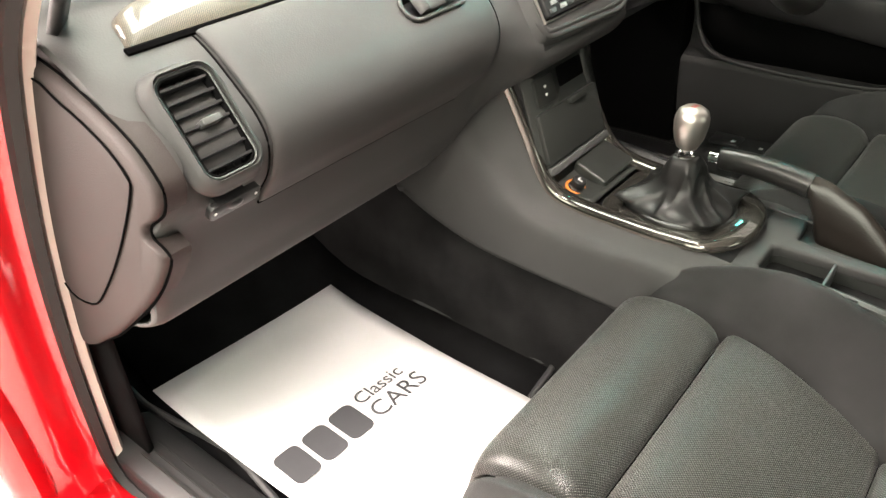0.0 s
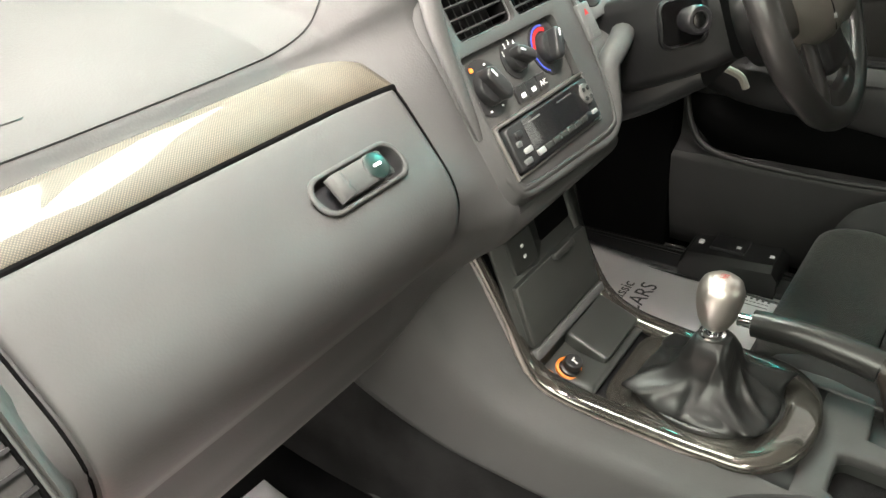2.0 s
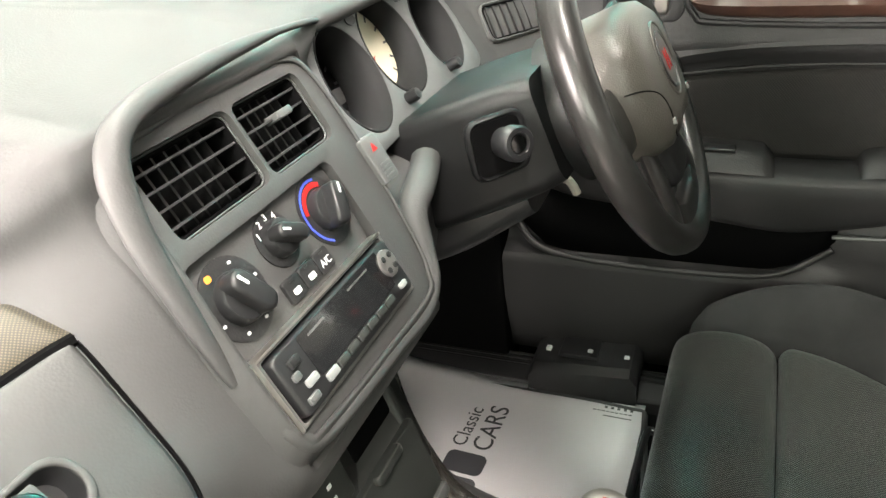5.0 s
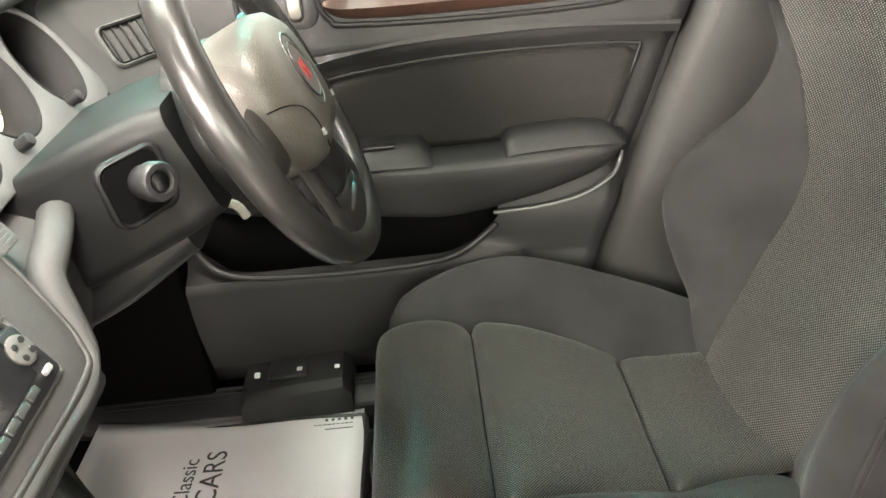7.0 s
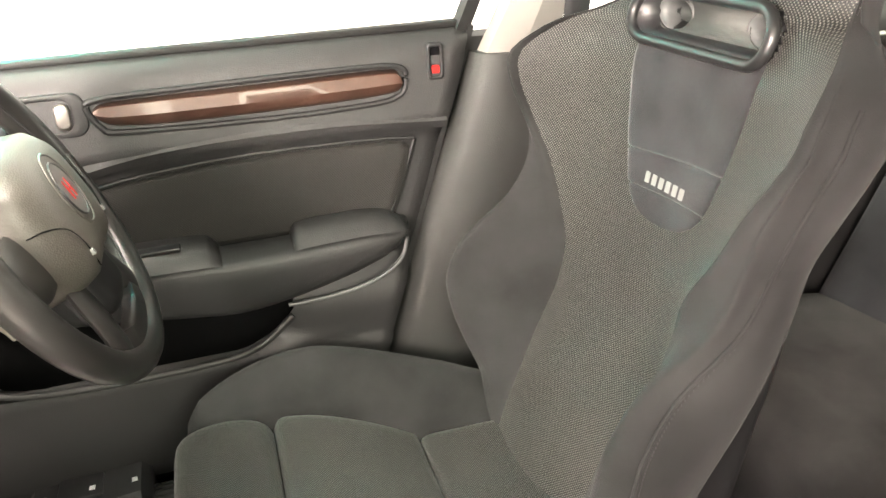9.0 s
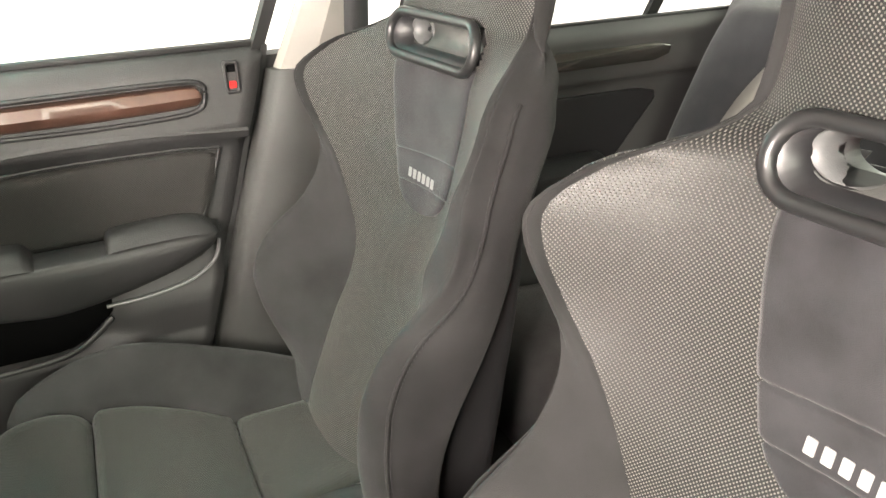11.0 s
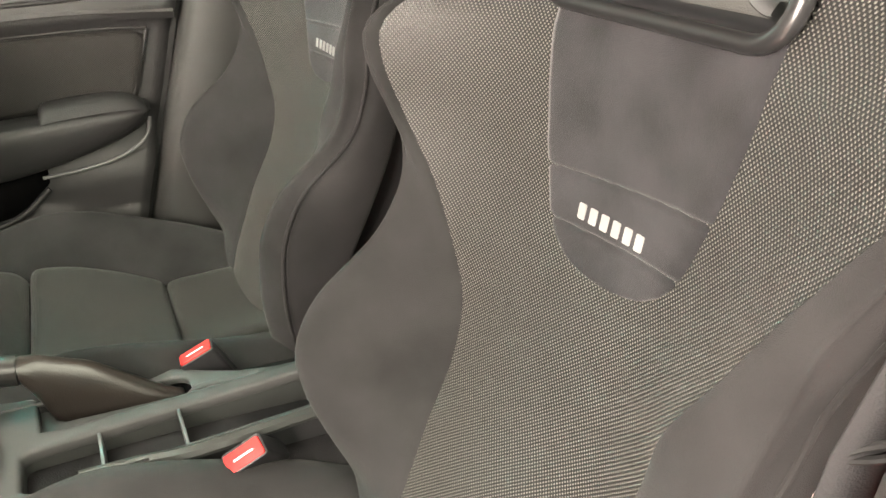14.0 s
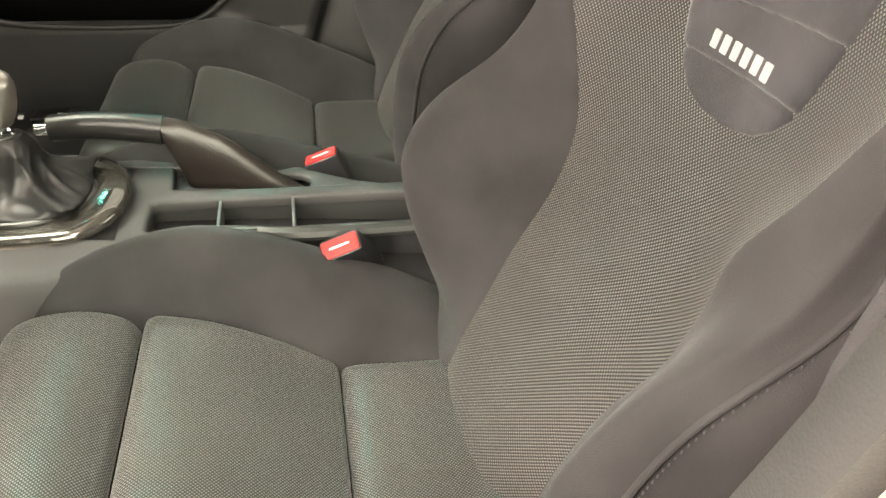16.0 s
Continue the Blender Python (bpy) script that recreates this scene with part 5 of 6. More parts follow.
part("cage", plate(rrect(0, -0.029, 0.197, 0.060, 0.002, 2), [rrect(0.002, -0.0295, 0.186, 0.0535, 0.003, 3)], RMX @ Matrix.Translation((0, 0, 0.013))), DARKALLOY, radio, "silver mounting frame", thick=0.02, bevel=0.0015)
# brighter strips stand in for light caught on two edges of the frame
part("lit_cage_edge", join(prism(rrect(-0.0965, -0.029, 0.0036, 0.060, 0.001, 2), 0.002, 0.0142, RMX), prism(rrect(0.0, 0.0002, 0.197, 0.0018, 0.0006, 2), 0.002, 0.0142, RMX)), ALLOY, radio, "brighter alloy strips on the frame's lit left and top edges")
face = part("face", prism(rrect(0.002, -0.0295, 0.181, 0.049, 0.005, 4), -0.01, 0.019, RMX, 0.003), BLACK, radio)
scr = part("display", prism(rrect(0.006, -0.0235, 0.128, 0.034, 0.002, 3), 0.0185, 0.0198, RMX), SCREEN, face, "black glossy display")
part("brand_bar", prism(rrect(-0.035, -0.0118, 0.024, 0.0018, 0.0004, 2), 0.0197, 0.0201, RMX), DARKALLOY, scr)
part("print_bar", prism(rrect(0.032, -0.0118, 0.034, 0.0014, 0.0004, 2), 0.0197, 0.0201, RMX), DARKALLOY, scr)
for k in range(7):
    part("preset_button", prism(rrect(-0.048 + 0.0165 * k, -0.0455, 0.0145, 0.0065, 0.0015, 3), 0.018, 0.0215, RMX, 0.001), TRAYP if k else SILVER, face)
part("control_pad", spin([(0.0125, 0.018), (0.012, 0.0215), (0.010, 0.0225), (0.005, 0.0218), (0, 0.0222)], RMX @ Matrix.Translation((0.0765, -0.022, 0)), 24), DARKALLOY, face, "round control pad")
for k in range(4):
    a = radians(45 + 90 * k)
    part("pad_key", spin([(0.0028, 0.0215), (0.0026, 0.0232), (0, 0.0234)], RMX @ Matrix.Translation((0.0765 + 0.0075 * math.cos(a), -0.022 + 0.0075 * math.sin(a), 0)), 12), DASH_DARK, face)
for cx, cy, w, h, mt in ((-0.072, -0.017, 0.012, 0.007, DASH_DARK), (-0.068, -0.036, 0.014, 0.006, SILVER), (-0.076, -0.046, 0.013, 0.006, FASCIA), (0.078, -0.045, 0.011, 0.005, SILVER), (-0.078, -0.026, 0.008, 0.006, FASCIA)):
    part("side_button", prism(rrect(cx, cy, w, h, 0.0015, 3), 0.018, 0.0218, RMX, 0.001), mt, face)

# ---- instruments ----
GM = axes((0.355, 0.956, 0.945), (1, 0, 0), (0, 0.482, 0.876))
cluster = part("cluster_panel", plate([tuple(p) for p in crom([(-0.175, 0.0), (-0.170, 0.06), (-0.13, 0.092), (0.0, 0.098), (0.12, 0.092), (0.17, 0.05), (0.18, 0.0), (0.178, -0.045), (0.10, -0.052), (-0.10, -0.052), (-0.165, -0.05)], 4, True)], [oval(-0.115, 0.022, 0.050, 0.060), oval(-0.008, 0.032, 0.056, 0.061), oval(0.112, 0.022, 0.050, 0.058)], GM @ Matrix.Translation((0, 0, 0.006))), FASCIA, dash, "instrument panel with three round dials", thick=0.006, bevel=0.0015)
for cx, cy, a, b in ((-0.115, 0.022, 0.050, 0.060), (-0.008, 0.032, 0.056, 0.061), (0.112, 0.022, 0.050, 0.058)):
    deep = 0.62 if abs(cx) < 0.05 else 1.0
    part("dial_tube", loft([[GM @ Vector((x, y, d)) for x, y in oval(cx, cy + k, a * s, b * s)] for s, d, k in ((1.0, 0.006, 0), (0.95, -0.018 * deep, 0.005), (0.86, -0.042 * deep, 0.010))], True, False), TUBE, cluster, thick=-0.002)
    # outer faces near-black, for the shade deep in their tubes
    dial = part("dial", prism(oval(cx, cy + 0.010, a * 0.87, b * 0.87), -0.042 * deep - 0.004, -0.042 * deep, GM), CREAM if abs(cx) < 0.05 else VOID, cluster, "round dial face")
    for k in range(13):
        q = radians(225 - 22.5 * k)
        part("tick", prism([(cx + a * r * math.cos(q + e), cy + 0.008 + b * r * math.sin(q + e)) for r, e in ((0.70, -0.03), (0.84, -0.03), (0.84, 0.03), (0.70, 0.03))], -0.042 * deep - 0.0005, -0.042 * deep + 0.0004, GM), INK if abs(cx) < 0.05 else SLAT, dial)
    part("needle", prism([(cx - 0.002, cy), (cx + 0.002, cy), (cx - a * 0.45, cy - b * 0.4)], -0.042 * deep + 0.001, -0.042 * deep + 0.003, GM), REDPL, dial, "red needle")
for cx in (-0.045, 0.085):
    part("trip_knob", spin([(0.007, 0.0), (0.007, 0.014), (0.006, 0.017), (0, 0.0175)], GM @ Matrix.Translation((cx, -0.026, 0.004)), 16), BLACK, cluster)
for cx in (-0.062, 0.058):
    part("warning_lamp", prism(oval(cx, 0.076, 0.010, 0.006, 16), 0.005, 0.0072, GM), BLACK, cluster)
RV = axes((0.655, 0.915, 0.940), (1, -0.50, -0.02), (0.2, 0.45, 0.9))
dv = vent_block(dash, "driver_vent", RV @ Matrix.Translation((0, 0, -0.003)), 0.11, 0.05, 0, 0, 0.03, 0.01, 0.004)
for k in range(7):
    part("slat", prism(rrect(-0.045 + 0.015 * k, 0, 0.0020, 0.047, 0.0008, 2), -0.018, -0.005, RV), SLAT, dv)
part("vent_wheel", prism(rrect(0.072, -0.022, 0.018, 0.016, 0.004), 0.0, 0.008, RV, 0.002), FASCIA, dash)

# ---- steering column and wheel ----
col = thing("steering_column", (0.36, 0.85, 0.85), "dark plastic steering column shroud with ignition lock", "steering column")
CS = crom([(0.95, 0.110, 0.058, 0.838), (0.90, 0.108, 0.060, 0.856), (0.85, 0.102, 0.060, 0.875), (0.80, 0.092, 0.058, 0.894), (0.775, 0.084, 0.054, 0.903)], 4)
part("shroud", loft([[(0.36 + px, y + 0.35 * (pz) , zc + pz) for px, pz in rrect(0, 0, 2 * w, 2 * h, 0.018, 5)] for y, w, h, zc in CS]), SHROUD, col, sharp=50)
part("lower_shroud", loft([[(0.36 + px, y + 0.25 * pz, zc + pz) for px, pz in rrect(0, 0, 2 * w, 2 * h, 0.02, 4)] for y, w, h, zc in crom([(0.95, 0.10, 0.06, 0.79), (0.88, 0.095, 0.05, 0.81), (0.80, 0.08, 0.03, 0.835)], 4)]), BLACK, col, sharp=50)
KM = axes((0.236, 0.815, 0.905), (0.80, -0.60, 0.05), (0, 0.25, 0.97))
lockp = part("lock_surround", plate(rrect(0, 0, 0.068, 0.062, 0.014, 5), [rrect(-0.002, 0, 0.056, 0.050, 0.010, 5)], KM @ Matrix.Translation((0, 0, 0.009))), SHROUD, col, thick=0.010, bevel=0.003)
# near-flush black plate imitates a shaded recess round the lock
part("lock_shade_plate", prism(rrect(-0.002, 0, 0.057, 0.051, 0.010, 5), 0.004, 0.0087, KM), VOID, lockp)
part("ignition_lock", spin([(0.015, -0.01), (0.015, 0.020), (0.0175, 0.022), (0.0175, 0.034), (0.0155, 0.037), (0.011, 0.037), (0.010, 0.033), (0, 0.033)], KM @ Matrix.Translation((0.004, 0.002, 0)), 32), BLACK, lockp, "knurled ignition lock")
part("lock_face", spin([(0.0095, 0.032), (0.0085, 0.0345), (0, 0.035)], KM @ Matrix.Translation((0.004, 0.002, 0)), 20), CHROME, lockp)
part("tilt_lever", tube(crom([(0.47, 0.82, 0.775), (0.482, 0.80, 0.762), (0.486, 0.79, 0.742)], 3), 0.006, 8), BEIGE, col, "pale tilt lever tip")
part("stalk", tube(crom([(0.46, 0.80, 0.935), (0.53, 0.77, 0.955), (0.575, 0.76, 0.965)], 4), lambda t: 0.006 + 0.003 * t, 10), DASH_DARK, col, "indicator stalk")

wheel = thing("steering_wheel", (0.387, 0.708, 0.924), "black leather three-spoke sports steering wheel", "steering wheel")
WM = axes((0.387, 0.708, 0.924), (1, 0, 0), (0, 0.414, 0.910))  # z towards the driver
R0 = 0.1766
part("rim", tube([WM @ Vector((R0 * math.cos(a), R0 * math.sin(a), 0)) for a in np.linspace(0, 2 * math.pi, 72, endpoint=False)], 0.0165, 14, 1.12, tuple(WM.to_3x3() @ Vector((0, 0, 1))), True), LEATHER, wheel, "stitched leather rim")
part("rim_stitching", tube([WM @ Vector(((R0 - 0.0155) * math.cos(a), (R0 - 0.0155) * math.sin(a), 0.004)) for a in np.linspace(0, 2 * math.pi, 72, endpoint=False)], 0.0018, 6, 1, tuple(WM.to_3x3() @ Vector((0, 0, 1))), True), DASH_DARK, wheel)
for x0, y0, w0, x1, y1, w1 in ((0.075, -0.012, 0.034, 0.175, -0.006, 0.030), (-0.075, -0.012, 0.034, -0.175, -0.006, 0.030), (0.050, -0.050, 0.022, 0.082, -0.155, 0.026), (-0.050, -0.050, 0.022, -0.082, -0.155, 0.026)):
    d = Vector((x1 - x0, y1 - y0, 0)).normalized()
    s = Vector((-d.y, d.x, 0))
    part("spoke", loft([[WM @ (Vector((x0 + (x1 - x0) * t, y0 + (y1 - y0) * t, 0)) + s * (w * math.cos(q)) + Vector((0, 0, h + 0.0080 * math.sin(q)))) for q in (2 * math.pi * j / 14 for j in range(14))] for t, w, h in crom([(0.0, w0, -0.002), (0.35, w0, 0.000), (0.7, w0 * 0.35 + w1 * 0.55, 0.002), (1.0, w1 * 1.15, 0.0)], 3)]), LEATHER, wheel)
part("lower_bridge", prism([tuple(p) for p in crom([(-0.070, -0.128), (-0.04, -0.136), (0.0, -0.139), (0.04, -0.136), (0.070, -0.128), (0.085, -0.165), (0.045, -0.178), (0.0, -0.182), (-0.045, -0.178), (-0.085, -0.165)], 4, True)], -0.006, 0.010, WM, 0.006), LEATHER, wheel, "leather bridge between the lower spokes")
pad_o = [tuple(p) for p in crom([(0.094, 0.018), (0.086, 0.052), (0.056, 0.074), (0.0, 0.081), (-0.056, 0.074), (-0.086, 0.052), (-0.094, 0.018), (-0.092, -0.022), (-0.078, -0.056), (-0.050, -0.070), (0.0, -0.066), (0.050, -0.070), (0.078, -0.056), (0.092, -0.022)], 4, True)]
hub = part("airbag_pad", prism(pad_o, -0.03, 0.042, WM, 0.030), PADGREY, wheel, "domed grey airbag cover", sharp=60)
# solid dark filler in place of the shaded opening below the pad
part("opening_filler", prism([tuple(p) for p in crom([(-0.046, -0.050), (0.0, -0.052), (0.046, -0.050), (0.050, -0.085), (0.044, -0.112), (0.0, -0.120), (-0.044, -0.112), (-0.050, -0.085)], 4, True)], -0.02, 0.016, WM, 0.010), SHROUD, wheel, "dark filler standing in for the shaded opening between the spokes")
part("hub_boss", spin([(0.085, -0.075), (0.084, -0.03), (0.07, -0.01), (0, -0.01)], WM, 32), SHROUD, wheel)
part("boss_screw", spin([(0.006, 0), (0.006, 0.003), (0, 0.0035)], WM @ Matrix.Translation((-0.072, -0.045, -0.02)) @ Euler((0, radians(-70), radians(30))).to_matrix().to_4x4(), 14), CHROME, wheel)
well_ring = part("emblem_recess", tube([WM @ Vector((x, y, 0.0415)) for x, y in oval(0, 0.010, 0.033, 0.040, 36)], 0.0016, 8, 1, tuple(WM.to_3x3() @ Vector((0, 0, 1))), True), PADGREY, hub)
em = part("emblem_rim", tube([WM @ Vector((x, y, 0.0425)) for x, y in oval(0, 0.009, 0.0245, 0.030, 32)], 0.0014, 8, 1, tuple(WM.to_3x3() @ Vector((0, 0, 1))), True), BLACK, hub, "oval badge")
part("emblem_plate", prism(oval(0, 0.009, 0.0245, 0.030, 32), 0.04, 0.0430, WM), DARKALLOY, em)
part("emblem_mark", join(prism(rrect(-0.006, 0.009, 0.0022, 0.022, 0.001), 0.0425, 0.0440, WM), prism(rrect(0.006, 0.009, 0.0022, 0.022, 0.001), 0.0425, 0.0440, WM), prism(rrect(0.0, 0.009, 0.012, 0.0022, 0.001), 0.0425, 0.0440, WM)), REDPL, em, "plain red bars")
for s in (-1, 1):
    part("pad_seam", tube([WM @ Vector((s * x, y, h)) for x, y, h in crom([(0.0945, 0.010, 0.012), (0.088, 0.006, 0.030), (0.074, -0.006, 0.0395), (0.064, -0.028, 0.0405), (0.054, -0.058, 0.034)], 5)], 0.0007, 6), VOID, hub)
    part("horn_symbol", prism(rrect(s * 0.060, -0.040, 0.006, 0.007, 0.002, 3), 0.030, 0.0408, WM), MARK, hub)


# ---- centre console ----
console = thing("centre_console", (0, 0.6, 0.45), "grey plastic centre console with dark lacquered trim", "centre console")
TOPR = [(0.46, 0.525), (0.52, 0.530), (0.60, 0.536), (0.72, 0.538), (0.80, 0.548), (0.84, 0.572), (0.88, 0.645), (0.915, 0.730), (0.94, 0.78)]
MIDR = [(0.46, 0.49), (0.52, 0.495), (0.60, 0.508), (0.72, 0.512), (0.82, 0.522), (0.88, 0.548), (0.95, 0.615), (1.01, 0.69), (1.06, 0.76)]
LOWR = [(0.46, 0.40), (0.52, 0.405), (0.60, 0.42), (0.73, 0.435), (0.85, 0.448), (0.95, 0.465), (1.06, 0.51), (1.14, 0.57), (1.18, 0.66)]
for side in (-1, 1):
    rows = []
    for (ty, tz), (my, mz), (ly, lz) in zip(crom(TOPR, 5), crom(MIDR, 5), crom(LOWR, 5)):
        xt = 0.094 if ty > 0.6 else 0.088
        wide = 0.03 * max(0, (ly - 0.7) / 0.48)
        rows.append([(side * a, b, c) for a, b, c in crom([(xt, ty, tz), (xt + 0.022 + wide * 0.5, ty * 0.4 + my * 0.6, mz * 0.65 + tz * 0.35), (xt + 0.040 + wide, my, mz), (xt + 0.050 + wide, my * 0.5 + ly * 0.5, mz * 0.5 + lz * 0.5), (xt + 0.054 + wide, ly, lz)], 4)])
    part("side_panel", grid(rows), DASH, console, "smooth grey side panel", thick=0.004, offset=1 if side > 0 else -1, sharp=60)

part("trim_clip", spin([(0.008, -0.004), (0.0085, 0.0), (0.006, 0.003), (0, 0.004)], axes((-0.172, 1.085, 0.53), (0, 1, 0), (0.2, 0, 1)), 16), FASCIA, console, "grey plastic trim clip")

# glossy U-shaped trim
U = crom([(-0.112, 0.918, 0.748), (-0.104, 0.895, 0.690), (-0.098, 0.868, 0.625), (-0.093, 0.838, 0.572), (-0.088, 0.795, 0.552), (-0.085, 0.72, 0.545), (-0.083, 0.64, 0.543), (-0.074, 0.598, 0.544), (-0.045, 0.574, 0.546), (0.0, 0.567, 0.547), (0.045, 0.574, 0.547), (0.076, 0.598, 0.546), (0.084, 0.64, 0.545), (0.086, 0.72, 0.547), (0.089, 0.795, 0.554), (0.094, 0.838, 0.574), (0.099, 0.868, 0.625), (0.104, 0.890, 0.680), (0.108, 0.902, 0.735)], 5)
secs = []
for i, p in enumerate(U):
    a, b = Vector(U[max(i - 1, 0)]), Vector(U[min(i + 1, len(U) - 1)])
    d = (b - a).normalized()
    low = min(1, max(0, (0.63 - p[2]) / 0.07))
    up = Vector((0, -0.75 * (1 - low), 0.35 + 0.65 * low)).normalized()
    s = d.cross(up).normalized()
    u = s.cross(d)
    w = 0.0075 + 0.0085 * low + 0.010 * max(0, 1 - abs(p[1] - 0.567) / 0.06)
    secs.append([Vector(p) + s * (w * x) + u * h for x, h in ((-1, -0.006), (-0.96, 0.001), (-0.75, 0.0045), (-0.3, 0.0062), (0.3, 0.0064), (0.75, 0.0048), (0.96, 0.001), (1, -0.006))])
part("lacquer_trim", loft(secs), GUNMETAL, console, "glossy dark lacquered surround", sharp=60)
part("trim_plate", plate(rrect(0, 0.668, 0.176, 0.200, 0.045, 8), [[(x - 0.002, y + 0.662) for x, y in oval(0, 0, 0.070, 0.080, 40)]], Matrix.Translation((0, 0, 0.5495))), GUNMETAL, console, "glossy dark plate round the gear lever gaiter", thick=0.008, bevel=0.003)
part("gaiter_frame", tube([(x - 0.002, y + 0.662, 0.5505) for x, y in oval(0, 0, 0.0695, 0.0795, 48)], 0.0042, 8, closed=True), LEATHER, console, "rolled black edge of the gaiter")
part("console_bed", grid([[(x, y, z) for x in np.linspace(-0.088, 0.088, 6)] for y, z in ((0.55, 0.532), (0.66, 0.531), (0.76, 0.536), (0.80, 0.540))]), BLACK, console, thick=0.004)

# pocket panel between the trims
TM = axes((0.0, 0.868, 0.650), (1, 0, 0), (0, 0.30, 0.954))
tray = part("pocket_panel", plate(rrect(0, 0.0, 0.196, 0.190, 0.004), [rrect(0.032, 0.062, 0.075, 0.032, 0.004)], TM), TRAYP, console, "dark pocket panel", thick=0.006)
# closed black block, its front face imitates the shade in the pocket
part("pocket", loft([[TM @ Vector((x, y, d)) for x, y in rrect(0.032, 0.062, 0.075, 0.032, 0.004)] for d in (0, -0.05)]), VOID, tray, smooth=False)
blank = part("switch_blank", prism(rrect(-0.048, 0.055, 0.052, 0.044, 0.005), 0.0, 0.004, TM, 0.0015), TRAYP, tray)
for k in (0, 1):
    part("print", prism(rrect(-0.048, 0.061 - 0.013 * k, 0.006, 0.004, 0.001), 0.0038, 0.0045, TM), WHITE, blank)
ash = part("tray_door", prism(rrect(0.0, -0.016, 0.172, 0.082, 0.004), 0.0, 0.008, TM, 0.003), TRAYP, tray, "flat dark tray door")
part("tray_grip", prism(rrect(0.022, 0.022, 0.05, 0.010, 0.004), 0.007, 0.014, TM, 0.003), TRAYP, ash)
part("tray_lip", prism(rrect(0.0, -0.066, 0.178, 0.012, 0.003), 0.0, 0.010, TM, 0.003), FASCIA, tray)
part("console_floor", grid([[(x, y, z) for x in np.linspace(-0.09, 0.09, 6)] for y, z in crom([(0.858, 0.585), (0.845, 0.562), (0.82, 0.550), (0.775, 0.545)], 4)]), TRAYP, console, thick=0.004)
AM = axes((0.032, 0.814, 0.562), (1, 0.0, 0.02), (0, 0.93, 0.36))
part("ashtray_lid", prism(rrect(0, 0, 0.098, 0.062, 0.006), -0.015, 0.008, AM, 0.004), TRAYP, console, "sloping dark ashtray lid")
lm = axes((-0.052, 0.818, 0.552), (1, 0, 0), (0, 0.92, 0.38))
lighter = part("lighter_socket", spin([(0.0175, -0.01), (0.0175, 0.004), (0.0145, 0.005), (0.0135, 0.003)], lm, 28, False), ORANGE, console, "orange ring of the cigarette lighter")
part("lighter_stem", spin([(0.0125, -0.01), (0.0125, 0.006), (0.009, 0.008), (0.009, 0.010), (0.0115, 0.011), (0.0115, 0.019), (0.010, 0.0205), (0, 0.0207)], lm, 24), BLACK, lighter, "black lighter knob")
part("lighter_print", join(prism(rrect(0, 0.002, 0.007, 0.0018, 0.0005), 0.0204, 0.0212, lm), prism(rrect(-0.002, -0.002, 0.0018, 0.007, 0.0005), 0.0204, 0.0212, lm)), WHITE, lighter)

# rear tray with dividers and brake slot
TR = Matrix.Translation((0, 0, 0.530))
part("tray_top", plate([(-0.088, 0.598), (0.118, 0.60), (0.118, 0.50), (0.032, 0.496), (0.026, 0.47), (0.024, 0.16), (-0.080, 0.16), (-0.080, 0.38), (-0.084, 0.43), (-0.088, 0.48)], [[(-0.070, 0.508), (-0.064, 0.518), (-0.006, 0.518), (0.0, 0.508), (0.0, 0.175), (-0.070, 0.175)]], TR), DASH, console, "grey console top", thick=0.02, bevel=0.005)
part("brake_ledge", plate([(0.020, 0.502), (0.117, 0.502), (0.117, 0.36), (0.110, 0.33), (0.088, 0.295), (0.066, 0.255), (0.052, 0.21), (0.046, 0.16), (0.020, 0.16)], [[(x - 0.11 * (0.48 - y), y) for x, y in rrect(0.085, 0.400, 0.040, 0.166, 0.017, 5)]], Matrix.Translation((0, 0, 0.511))), DASH, console, "lower grey ledge with the handbrake slot", thick=0.012, bevel=0.003)
part("tray_well", join(loft([[(x, y, z) for x, y in rrect(-0.035, 0.3465, 0.074 - 0.012 * g, 0.347 - 0.012 * g, 0.012, 4)] for z, g in ((0.5275, 0), (0.50, 0.3), (0.468, 1.0))], True, False), prism(rrect(-0.035, 0.3465, 0.064, 0.337, 0.012, 4), 0.4655, 0.4685, Matrix.Identity(4))), TRAYP, console, "dark moulded storage tray", sharp=50)
for y in (0.434, 0.342):
    part("divider", box(-0.072, 0.003, y - 0.002, y + 0.002, 0.468, 0.5265, 0.001), FASCIA, console)
part("tray_side", box(-0.0785, -0.073, 0.165, 0.47, 0.42, 0.512), DASH_DARK, console)
part("tray_side", box(0.110, 0.116, 0.365, 0.59, 0.42, 0.4985), DASH_DARK, console)
part("tray_rail", tube(crom([(-0.064, 0.46, 0.522), (-0.070, 0.40, 0.522), (-0.082, 0.33, 0.523), (-0.082, 0.20, 0.524), (-0.082, 0.14, 0.524)], 5), 0.009, 8), TRAYP, console)
# solid black box under the hole imitates the shade in the slot
part("brake_slot_fill", box(0.042, 0.108, 0.305, 0.495, 0.44, 0.4975), VOID, console)

# gear lever
gear = thing("gear_lever", (0, 0.66, 0.54), "gear lever with brushed alloy knob and black leather gaiter", "gear lever")
secs = []
